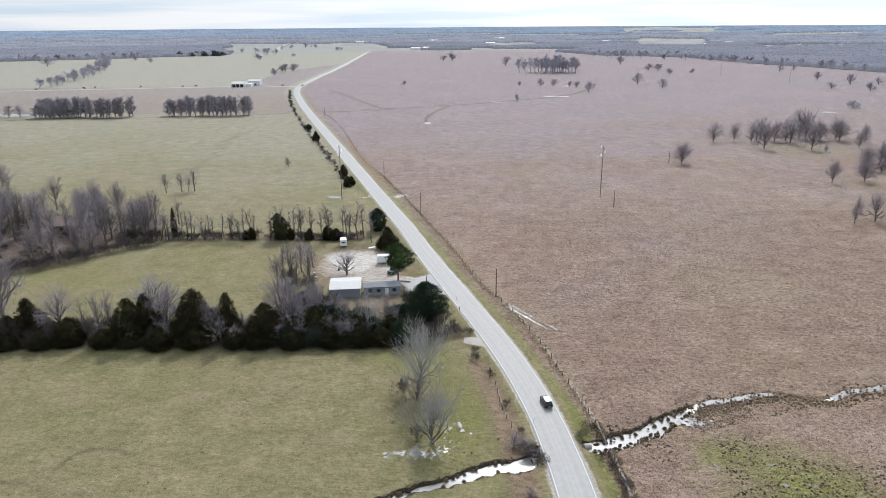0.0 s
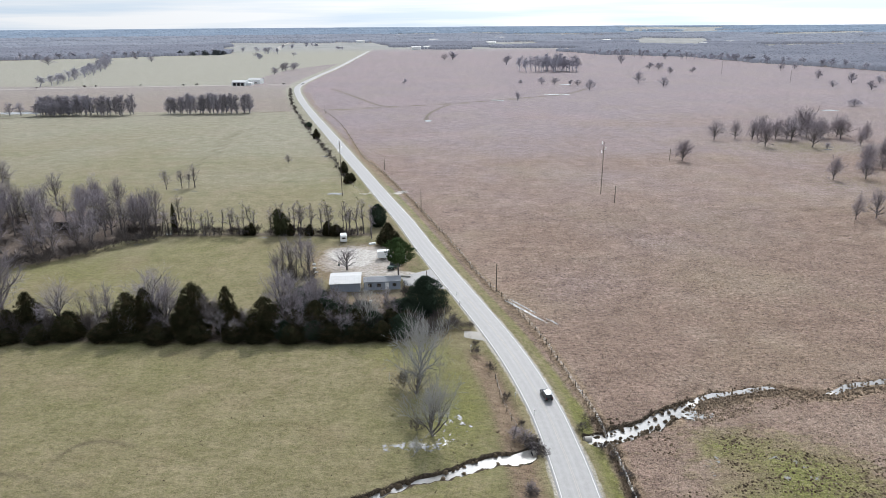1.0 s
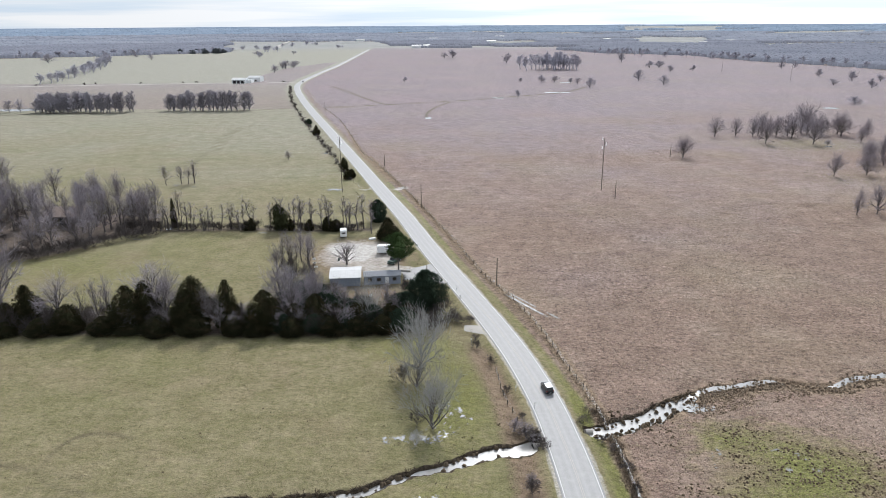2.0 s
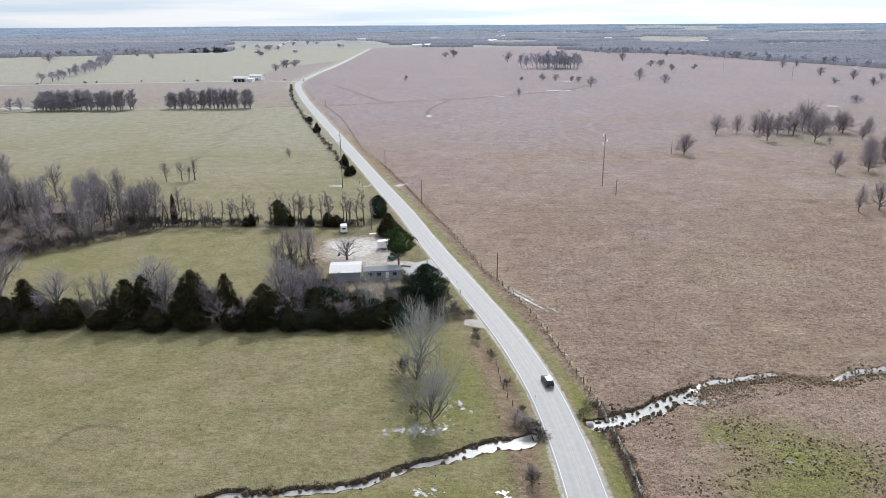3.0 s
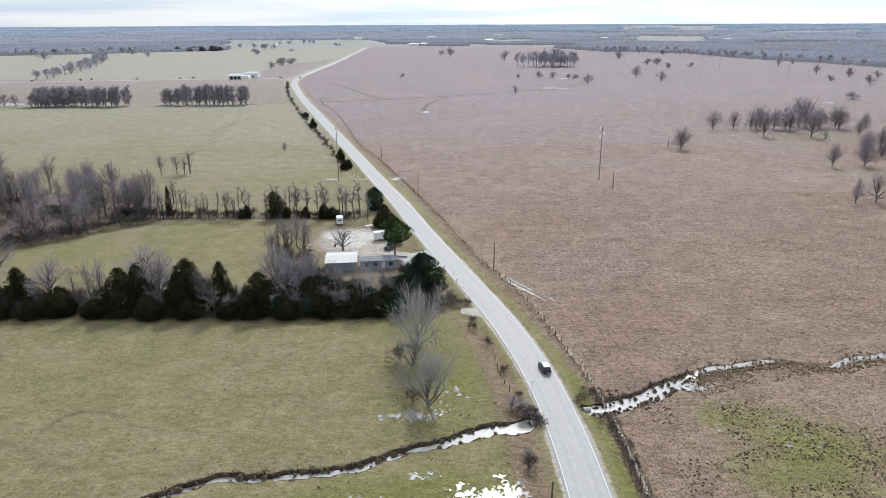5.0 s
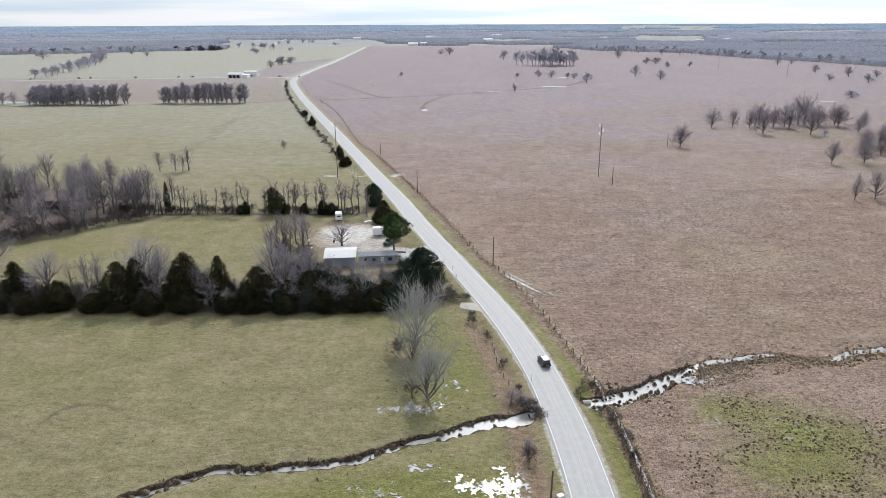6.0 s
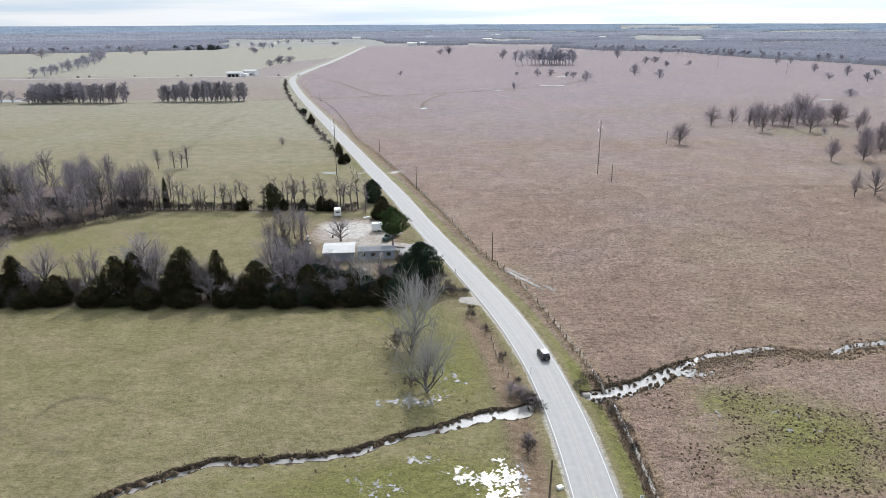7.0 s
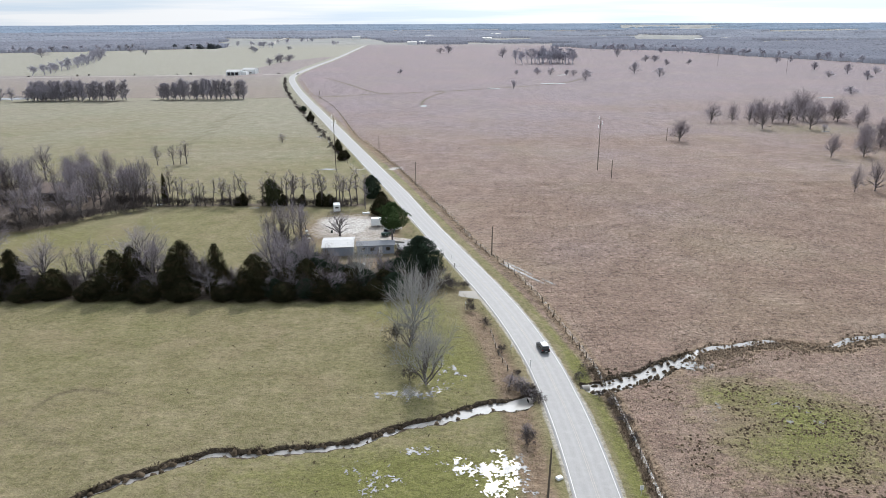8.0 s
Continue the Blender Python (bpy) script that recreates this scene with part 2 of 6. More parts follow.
FAR_CANOPY = distance_material("far bare woods with painted haze", (0.136, 0.147, 0.182), (0.176, 0.185, 0.222), 0.95)
HAZE_CANOPY = distance_material("bare woods with thicker painted haze", (0.150, 0.166, 0.204), (0.198, 0.213, 0.254), 1.1)
DISTANCE = distance_material("distant woods painted haze blue", (0.135, 0.178, 0.240), (0.180, 0.222, 0.285), 1.2)
DEAD = leaf_material("dead grass blades", (0.085, 0.061, 0.043), (0.370, 0.288, 0.217))
SEDGE = leaf_material("sedge clumps", (0.070, 0.054, 0.038), (0.180, 0.138, 0.098))
WEED = leaf_material("dead weeds", (0.105, 0.080, 0.060), (0.290, 0.222, 0.162))
RUSH = leaf_material("dark rushes", (0.052, 0.042, 0.030), (0.155, 0.122, 0.084))
BLADE = leaf_material("pasture blades", (0.100, 0.096, 0.036), (0.330, 0.290, 0.170))
WOOD = plain("weathered wood", (0.115, 0.095, 0.078), 0.9, vary=0.35, scale=9)
WHITE = plain("white paint", (0.74, 0.75, 0.75), 0.5, vary=0.08)
WHITE_ROOF = plain("white sheet roof", (0.44, 0.44, 0.445), 0.6, vary=0.22, scale=1.2)
GREY_ROOF = plain("grey felt roof", (0.185, 0.195, 0.215), 0.8, vary=0.2, scale=1.5)
# the front walls' bluish shade is put into this siding colour
SIDING = plain("shaded blue-grey siding", (0.24, 0.27, 0.32), 0.65, vary=0.1, scale=2)
RUST = plain("rusty sheet roof", (0.26, 0.20, 0.175), 0.7, vary=0.35, scale=0.9)
DRAIN = plain("wet dark grass", (0.105, 0.085, 0.066), 0.9, vary=0.3, scale=0.4)
# near black for lettering, and painted shade of doorways, bays and pipe ends
DARK = plain("black for shaded openings and lettering", (0.016, 0.016, 0.018), 0.6)
STEEL = plain("galvanised steel", (0.42, 0.43, 0.44), 0.45, 0.8)
CONCRETE = plain("pale concrete", (0.32, 0.30, 0.275), 0.85, vary=0.15, scale=2.5)
LINE_WHITE = plain("white road paint", (0.50, 0.495, 0.49), 0.6, vary=0.2, scale=1.6)
LINE_YELLOW = plain("faded yellow road paint", (0.315, 0.292, 0.268), 0.6, vary=0.25, scale=1.6)
CAR_PAINT = plain("black car paint", (0.012, 0.012, 0.014), 0.18, 0.2, 0.6, 0.05)
# sky sheen on the dark car's roof, put into the base colour
ROOF_SHEEN = plain("roof panel with painted sky sheen", (0.30, 0.31, 0.33), 0.25, 0.2, 0.5, 0.05)
GLASS = plain("dark car glass", (0.02, 0.022, 0.025), 0.06, 0.0, 0.8, 0.02)
RUBBER = plain("tyre rubber", (0.018, 0.018, 0.018), 0.9)
RED = plain("red lens", (0.30, 0.015, 0.015), 0.16)
GREEN_PAINT = plain("dark green paint", (0.018, 0.050, 0.040), 0.3, 0.1, 0.5)


# ---- mesh helpers ----
class MB:
    """Collects the vertices and faces of one mesh."""

    def __init__(self):
        self.v, self.f = [], []

    def add(self, verts, faces):
        n = len(self.v)
        self.v.extend(tuple(p) for p in verts)
        self.f.extend(tuple(n + i for i in q) for q in faces)

    def box(self, x0, x1, y0, y1, z0, z1, taper=0.0, m=None):
        t = taper
        vs = [(x0, y0, z0), (x1, y0, z0), (x1, y1, z0), (x0, y1, z0), (x0 + t, y0 + t, z1), (x1 - t, y0 + t, z1), (x1 - t, y1 - t, z1), (x0 + t, y1 - t, z1)]
        if m:
            vs = [m @ Vector(p) for p in vs]
        self.add(vs, [(3, 2, 1, 0), (4, 5, 6, 7), (0, 1, 5, 4), (1, 2, 6, 5), (2, 3, 7, 6), (3, 0, 4, 7)])
        return self

    def tube(self, pts, radii, sides=5, cap=True):
        rings = []
        for i, p in enumerate(pts):
            p = Vector(p)
            way = (Vector(pts[min(i + 1, len(pts) - 1)]) - Vector(pts[max(i - 1, 0)])).normalized()
            a = way.orthogonal().normalized()
            b = way.cross(a)
            rings.append([p + radii[i] * (math.cos(s) * a + math.sin(s) * b) for s in (2 * math.pi * j / sides for j in range(sides))])
        fs = [(i * sides + j, i * sides + (j + 1) % sides, (i + 1) * sides + (j + 1) % sides, (i + 1) * sides + j) for i in range(len(pts) - 1) for j in range(sides)]
        if cap:
            fs += [tuple(range(sides))[::-1], tuple(range((len(pts) - 1) * sides, len(pts) * sides))]
        self.add([p for r in rings for p in r], fs)
        return self

    def mesh(self, name, material):
        me = bpy.data.meshes.new(name)
        me.from_pydata(self.v, [], self.f)
        me.materials.append(material)
        return me


def part(name, mb, material, parent=None, label=""):
    """One mesh object under a thing or a part."""
    ob = new(name, mb.mesh(name, material))
    if parent:
        ob.parent = parent
    if label:
        ob["label"] = label
    return ob


def bevel(ob, width, segments=1):
    bm = bmesh.new()
    bm.from_mesh(ob.data)
    bmesh.ops.bevel(bm, geom=bm.edges[:], offset=width, segments=segments, affect="EDGES", clamp_overlap=True)
    bm.to_mesh(ob.data)
    bm.free()
    return ob


def empty(name, label, category, x, y, z=0.0, turn=0.0, group=""):
    ob = tagged(new(name), label, category, group)
    ob.empty_display_size = 0.2
    ob.matrix_world = pose(x, y, z, 0, 0, turn)
    return ob


def arrays(name, verts, tris, material, kind="", label="", category=""):
    me = bpy.data.meshes.new(name)
    me.vertices.add(len(verts))
    me.vertices.foreach_set("co", np.asarray(verts, np.float32).ravel())
    k = tris.shape[1]
    me.loops.add(tris.size)
    me.loops.foreach_set("vertex_index", np.asarray(tris, np.int32).ravel())
    me.polygons.add(len(tris))
    me.polygons.foreach_set("loop_start", np.arange(0, tris.size, k, dtype=np.int32))
    me.update(calc_edges=True)
    me.validate()
    me.materials.append(material)
    return tagged(new(name, me), label, category, "", kind)


# ---- the plan: lines of road, creek and fence ----
def curve_line(points, gap):
    """A smooth line through the points, as an array of places about gap apart."""
    p = [Vector(q) for q in points]
    out = []
    for i in range(len(p) - 1):
        a, b, c, d = p[max(i - 1, 0)], p[i], p[i + 1], p[min(i + 2, len(p) - 1)]
        n = max(2, int((c - b).length / gap))
        for j in range(n):
            t = j / n
            out.append(0.5 * (2 * b + (c - a) * t + (2 * a - 5 * b + 4 * c - d) * t * t + (3 * b - a - 3 * c + d) * t ** 3))
    out.append(p[-1])
    return np.array([tuple(q) for q in out])


def near_line(x, y, line):
    """Distance to a line, signed (positive to the right of its way), and the share of it passed."""
    best = np.full(x.shape, 1e9)
    side, along = np.zeros(x.shape), np.zeros(x.shape)
    for i in range(len(line) - 1):
        ax, ay = line[i]
        dx, dy = line[i + 1] - line[i]
        ll = dx * dx + dy * dy + 1e-9
        t = np.clip(((x - ax) * dx + (y - ay) * dy) / ll, 0, 1)
        ox, oy = x - ax - t * dx, y - ay - t * dy
        d = ox * ox + oy * oy
        hit = d < best
        best = np.where(hit, d, best)
        side = np.where(hit, np.sign(ox * dy - oy * dx), side)
        along = np.where(hit, i + t, along)
    return np.sqrt(best) * np.where(side == 0, 1, side), along / (len(line) - 1)


def smooth(v, lo, hi):
    t = np.clip((v - lo) / (hi - lo), 0, 1)
    return t * t * (3 - 2 * t)


ROAD = curve_line([(19.4, -300), (19.6, 20), (19.55, 72.5), (19.1, 90), (18.45, 98.3), (17.65, 106.7), (16.1, 116.4), (13.8, 127.7), (10.4, 141), (5.7, 156.9), (-0.2, 176.4), (-7.4, 200.6), (-16.0, 231.8), (-28.6, 273), (-46, 330.5), (-72, 416), (-115, 557), (-146.6, 668), (-168.0, 757), (-176.5, 830), (-180, 938), (-184, 1161), (-196, 1470), (-211, 1833)], 4.0)
ROAD_COARSE = np.concatenate([ROAD[:76:25], ROAD[90:160:2], ROAD[160::14], ROAD[-1:]])
SIDE_ROAD = curve_line([(-172, 800), (-200, 806), (-230, 810), (-293, 801), (-385, 786), (-503, 766), (-800, 720)], 20.0)
CREEK_L = curve_line([(15.0, 97.2), (11.3, 95.4), (6.8, 94.4), (2.0, 92.2), (-1.8, 90.3), (-6.8, 88.6), (-12.0, 85.4), (-15.1, 84.2), (-22.9, 83.0), (-29.0, 82.1), (-31.0, 82.6), (-34.5, 81.6), (-38.0, 79.2), (-41.0, 77.2), (-44.0, 75.5), (-47.5, 72.2), (-56, 63), (-75, 50)], 1.0)
CREEK_R = curve_line([(22.4, 100.8), (25.5, 100.5), (30.0, 101.9), (35.3, 104.8), (41.5, 109.2), (47.2, 113.2), (53.0, 114.8), (57.7, 116.0), (61.6, 117.0), (65.0, 116.9), (69.5, 115.4), (73.7, 115.4), (76.0, 117.0), (79.8, 118.2), (85.2, 119.4), (105, 123), (140, 121)], 1.0)
FENCE_R = curve_line([(27.4, 60), (27.2, 88.2), (26.3, 104.9), (23.3, 122.9), (19.8, 140.9), (14.8, 158.6), (8.5, 176.3), (0.7, 206.1), (-9.6, 242.7), (-20.0, 277.7), (-34.5, 323.6), (-47.3, 360.2), (-78.9, 484.6), (-116.0, 596.2), (-149, 724)], 3.0)
FENCE_L = curve_line([(-36.6, 273.2), (-48.4, 305.3), (-73.5, 386.7), (-94.5, 451.0), (-143.5, 619.3), (-176, 760)], 3.0)
DITCH_FAR = curve_line([(-104, 560), (-79, 566), (-52, 580), (1, 602), (42, 627), (113, 679), (146, 735)], 12.0)
DITCH_FAR2 = curve_line([(-129, 753), (-102, 691), (-85, 648), (-66, 601), (-52, 580)], 12.0)
DITCH_FAR3 = curve_line([(1, 598), (-11, 559), (-17, 524), (-17, 493)], 8.0)
DITCH_FAR4 = curve_line([(-95, 726), (-54, 667), (1, 602)], 8.0)
DITCH_FAR5 = curve_line([(133, 807), (190, 808), (254, 814), (357, 874)], 8.0)
FIELD_LINE = curve_line([(-420, 512), (-344, 518), (-325, 527), (-247, 529.5), (-224, 533), (-158, 543), (-131, 557)], 8.0)
RING_TRACK = curve_line([(-53.5, 97.6), (-55.5, 98.4), (-59.8, 99.2), (-63.0, 97.9), (-64.3, 94.4), (-64.2, 90.2), (-63.2, 87.6), (-59.5, 85.3), (-54.4, 83.8)], 1.0)
RING_PATH = curve_line([(-80, 92), (-67.6, 89.9), (-61.5, 88.4), (-55.9, 87.3)], 2.0)
WOOD_EDGE = [(-2600, 900), (-925, 1426), (-761, 1520), (-562, 1650), (-500, 1800), (-400, 2500), (-230, 2250), (-120, 1890), (0, 1830), (132, 1900), (287, 1690), (337, 1530), (485, 1440), (520, 1200), (575, 1095), (620, 900), (900, 700), (2600, 500)]


def creek_width(x, branch):
    if branch == "left":
        return 0.36 + 0.72 * smooth(x, -4.0, 7.0)
    return 0.14 + 0.30 * smooth(x, 43, 46) * (1 - 0.7 * smooth(x, 62, 64) * (1 - smooth(x, 71, 74))) + 1.45 * (1 - smooth(x, 40, 46)) * smooth(x, 21, 26) + 0.14 * np.sin(x * 0.9) + 0.12 * np.sin(x * 2.3)


def value_noise(x, y, scale, seed=0):
    """Smooth noise from -1 to 1."""
    r = np.random.RandomState(seed)
    table = r.uniform(-1, 1, (256, 256))
    u, v = x / scale, y / scale
    i, j = np.floor(u).astype(int), np.floor(v).astype(int)
    a, b = u - i, v - j
    a, b = a * a * (3 - 2 * a), b * b * (3 - 2 * b)
    g = lambda m, n: table[(i + m) % 256, (j + n) % 256]
    return (g(0, 0) * (1 - a) + g(1, 0) * a) * (1 - b) + (g(0, 1) * (1 - a) + g(1, 1) * a) * b


def wood_edge_y(x):
    xs, ys = zip(*WOOD_EDGE)
    return np.interp(x, xs, ys)


def far_openness(x, y):
    """Above about 0.4 where the far woods open into fields."""
    v = value_noise(x * 0.45, y, 300, 61) + 0.5 * value_noise(x * 0.5, y, 120, 62) - 0.5 * (x < -300)
    way = x / np.maximum(y, 1.0) + 0.012 * value_noise(x, y, 160, 67) + 0.008 * value_noise(x, y, 60, 68)
    y = y + 130 * value_noise(x, y, 190, 69) + 50 * value_noise(x, y, 70, 70)
    for lo, hi, y0, y1 in ((-0.318, -0.09, 1600, 2640), (0.266, 0.366, 2060, 2820), (0.44, 0.72, 1830, 2150), (0.24, 0.40, 3700, 4300), (0.05, 0.14, 2250, 2600), (0.45, 0.60, 2900, 3300)):
        v = np.maximum(v, 1.0 * ((way > lo) & (way < hi) & (y > y0 + 500 * (way - lo)) & (y < y1)))
    return v


def far_rise(x, y):
    r = np.minimum(np.sqrt(x * x + y * y), 4600.0)
    return 40.0 * smooth(r, 2300, 5600) / smooth(np.array(4700.0), 2300, 5600)


def ground_height(x, y, carve=True):
    x, y = np.asarray(x, float), np.asarray(y, float)
    d, _ = near_line(x, y, ROAD_COARSE)
    a = np.abs(d)
    z = 0.12 * value_noise(x, y, 23, 1) + 0.05 * value_noise(x, y, 5, 2) + 0.035 * value_noise(x, y, 1.3, 3)
    z = z * smooth(a, 3.5, 9)
    z -= 0.45 * smooth(a, 4.0, 6.2) * (1 - smooth(a, 6.6, 10.0)) * (1 - np.exp(-(((x - 3.2) / 4.5) ** 2 + ((y - 140.5) / 3.6) ** 2) ** 2))
    z -= 0.03 * (1 - smooth(a, 3.4, 4.2))
    if carve and np.any((y < 150) & (y > 40)):
        for line, branch in ((CREEK_L, "left"), (CREEK_R, "right")):
            dc, _ = near_line(x, y, line)
            w = creek_width(x, branch) + 0.26 * value_noise(x, y, 1.6, 5) + 0.34 * value_noise(x, y, 0.85, 6)
            open_ = smooth(a, 3.6, 5.2)
            z -= (1.0 - 0.45 * smooth(x, 44, 50)) * (1 - smooth(np.abs(dc), w, w + 0.55)) * open_
            z -= 0.25 * (1 - smooth(np.abs(dc), 1.5, 5.0)) * open_
    return z + far_rise(x, y)


def stepped(lo, hi, fine, grow_lo, grow_hi, far_lo, far_hi):
    """Grid lines: fine between lo and hi, growing outward."""
    mid = list(np.arange(lo, hi, fine))
    up, s = [], fine
    p = hi
    while p < far_hi:
        up.append(p)
        s *= grow_hi
        p += s
    dn, s, p = [], fine, lo
    while p > far_lo:
        s *= grow_lo
        p -= s
        dn.append(p)
    return np.array(dn[::-1] + mid + up + [far_hi])


def grid_mesh(name, xs, ys):
    gx, gy = np.meshgrid(xs, ys)
    x, y = gx.ravel(), gy.ravel()
    nx, ny = len(xs), len(ys)
    i = np.arange(nx * ny).reshape(ny, nx)
    quads = np.stack([i[:-1, :-1], i[:-1, 1:], i[1:, 1:], i[1:, :-1]], -1).reshape(-1, 4)
    return x, y, quads


# ---- ground: one sheet to the horizon ----
xs = stepped(-68, 92, 0.42, 1.035, 1.035, -4900, 4900)
ys = stepped(62, 150, 0.42, 1.3, 1.02, -900, 4860)
gx, gy, quads = grid_mesh("ground", xs, ys)
gz = ground_height(gx, gy)
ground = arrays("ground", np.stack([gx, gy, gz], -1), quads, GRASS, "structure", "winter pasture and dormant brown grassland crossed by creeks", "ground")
ground.data.shade_smooth()
rd, _ = near_line(gx, gy, ROAD_COARSE)
ra = np.abs(rd)
wig = value_noise(gx, gy, 9, 7)
wig2 = value_noise(gx, gy, 34, 8)
past_edge = gy > wood_edge_y(gx)
brown = smooth(rd, 5, 8) * (1 - 0.35 * smooth(gy, 1500, 2200))
brown = np.maximum(brown, 0.55 * ((rd < 0) & (gy > 548) & (gy < 806)) * smooth(-rd, 6, 14))
brown = np.maximum(brown, 0.6 * ((rd < 0) & (gy > 812) & (gy < 1330) & (gx > -252 + 56 * smooth(gy, 1050, 1310))) * smooth(-rd, 6, 14))
# far off the brown is taken out to imitate haze
brown = brown * (1 - 0.9 * smooth(gy, 1880, 2050)) * (1 - 0.5 * np.exp(-(((gx - 49) / 15) ** 2 + ((gy - 86) / 13) ** 2)))
green = 0.82 * np.exp(-(((gx - 50) / 19) ** 2 + ((gy - 89) / 16.5) ** 2) ** 1.5) * (0.8 + 0.5 * wig) + 0.35 * np.exp(-(((gx - 70) / 25) ** 2 + ((gy - 80) / 10) ** 2))
green += 0.9 * np.exp(-(((gx - 1) / 9) ** 2 + ((gy - 110) / 18) ** 2)) + 0.75 * np.exp(-(((gx + 2) / 14) ** 2 + ((gy - 77) / 9) ** 2)) + 0.3 * np.exp(-((gy - 134) / 6) ** 2) * (gx < 0) + 0.5 * np.exp(-(((gx + 10) / 11) ** 2 + ((gy - 128) / 8) ** 2)) + 0.6 * np.exp(-(((gx + 14) / 24) ** 2 + ((gy - 76) / 6) ** 2))
green += 0.5 * ((rd < -6) & (gy > 150) & (gy < 214)) * (0.22 + 0.78 * np.exp(-(((gx + 108) / 22) ** 2 + ((gy - 180) / 14) ** 2)))
green += 1.0 * np.exp(-((rd - 5.8) / 1.6) ** 2) * (0.65 + 0.6 * wig2) * (gy < 330) + 0.6 * np.exp(-(((gx - 23.2) / 1.6) ** 2 + ((gy - 107) / 5) ** 2)) + 0.9 * np.exp(-(((gx - 25.3) / 1.3) ** 2 + ((gy - 78) / 9) ** 2))
green += 0.22 * np.exp(-((rd + 5.0) / 1.2) ** 2)
green += 0.5 * np.exp(-(((gx - 200) / 60) ** 2 + ((gy - 378) / 30) ** 2)) + 0.35 * np.exp(-(((gx - 180) / 50) ** 2 + ((gy - 290) / 30) ** 2)) + 0.22 * np.exp(-((gy - 500) / 26) ** 2) * (gx > 120)
green += 0.35 * np.exp(-(((gx + 50) / 26) ** 2 + ((gy - 285) / 34) ** 2)) + 0.3 * np.exp(-(((gx + 195) / 40) ** 2 + ((gy - 290) / 20) ** 2))
weed = 0.75 * np.exp(-((rd - 9.0) / 1.3) ** 2) * (gy < 350) + 0.6 * smooth(rd, 3.6, 4.6) * (1 - smooth(rd, 6, 11)) * (gy > 290)
weed += 1.0 * np.exp(-((rd + 7.4) / 3.0) ** 2) * smooth(gy, 60, 70) * (1 - smooth(gy, 126, 140))
weed += 0.5 * np.exp(-((rd + 6.0) / 3) ** 2) * smooth(gy, 178, 190) * (1 - smooth(gy, 230, 280))
weed += 0.8 * np.exp(-(((gx + 26) / 19) ** 2 + ((gy - 190) / 19) ** 2) ** 3) * smooth(-rd, 7, 11)
cr, _ = near_line(gx, gy, CREEK_R)
weed += 0.75 * np.exp(-((cr - 1.5) / 3.0) ** 2) * (gx > 38) + 0.3 * np.exp(-(cr / 4) ** 2)
fr, _ = near_line(gx, gy, FENCE_R)
weed += 0.7 * np.exp(-(fr / 1.1) ** 2)
wood = 1.0 * past_edge * (1 - smooth(far_openness(gx, gy), 0.3, 0.45))
wood = np.maximum(wood, smooth(gy + 0.8 * wig, 135.0, 138.0) * (1 - smooth(gy + wig, 145, 150)) * (1 - smooth(gx + 2 * wig, -12, -7)) * (gx > -150))
front = 185 + 26 * smooth(gx, -128, -100)
wood = np.maximum(wood, smooth(gy + 2 * wig - front, 0, 4) * (1 - smooth(gy + 4 * wig, 236, 256)) * (1 - smooth(gx + 2 * wig, -106, -98)) * smooth(gx, -215, -195))
wood = np.maximum(wood, np.exp(-((gy - 217 + 0.6 * wig) / 2.0) ** 2) * (gx < -26) * (gx > -110))
wood = np.maximum(wood, np.exp(-(((gx + 20 + 2 * wig) / 17) ** 2 + ((gy - 156 + 2 * wig) / 12) ** 2) ** 2) * smooth(-rd, 6, 9))
litter = np.exp(-(((gx + 19 + wig) / 8) ** 2 + ((gy - 159.5 + wig) / 4.5) ** 2) ** 2)
wood, weed = wood * (1 - 0.95 * litter), weed + 0.9 * litter
gravel = np.clip(1.05 - (((gx + 30 + 3 * wig) / 14) ** 2 + ((gy - 194 + 4 * wig) / 15) ** 2), 0, 1)
gravel = np.maximum(gravel, 0.60 * np.exp(-(((gx + 26) / 16) ** 2 + ((gy - 191) / 17) ** 2) ** 3) * smooth(-rd, 9, 12))
gravel = np.maximum(gravel, 0.62 * (1 - smooth(np.abs(gy - 177.5 + 0.18 * (gx + 8)), 2.6, 4.4)) * (gx > -24) * (rd < -3))
for px, py, rx_, ry_ in ((-20.5, 276, 4.2, 2.4), (-35.5, 274, 3.6, 1.2)):
    gravel = np.maximum(gravel, 1.1 * np.exp(-(((gx - px) / rx_) ** 2 + ((gy - py) / ry_) ** 2)))
gravel = np.maximum(gravel, 0.58 * (1 - smooth(ra + 0.25 * wig, 3.4, 4.3)))
sd, _ = near_line(gx, gy, SIDE_ROAD)
gravel = np.maximum(gravel, 0.9 * np.exp(-((gx + 245) / 16) ** 2 - ((gy - 803) / 9) ** 2))
soil = np.zeros_like(gx)
for line, branch in ((CREEK_L, "left"), (CREEK_R, "right")):
    dc, _ = near_line(gx, gy, line)
    w = creek_width(gx, branch) + 0.26 * value_noise(gx, gy, 1.6, 5) + 0.34 * value_noise(gx, gy, 0.85, 6)
    north = 0.55 if branch == "left" else 0.4 - 0.3 * smooth(gx, 44, 50)
    soil = np.maximum(soil, (1 - 0.75 * smooth(gx, 42, 49) * (branch == "right")) * (1 - smooth(np.abs(dc), w + north, w + north + 0.5)) * smooth(ra, 3.8, 5.0))
track = np.zeros_like(gx)
for line, wd in ((DITCH_FAR, 2.6), (DITCH_FAR2, 1.8), (DITCH_FAR3, 1.6)):
    dc, _ = near_line(gx, gy, line)
    track = np.maximum(track, 0.8 * np.exp(-(dc / wd) ** 2))
for line in (RING_TRACK, RING_PATH):
    dc, _ = near_line(gx, gy, line)
    track = np.maximum(track, 0.95 * np.exp(-(dc / 0.55) ** 2) * (0.75 + 0.5 * wig))
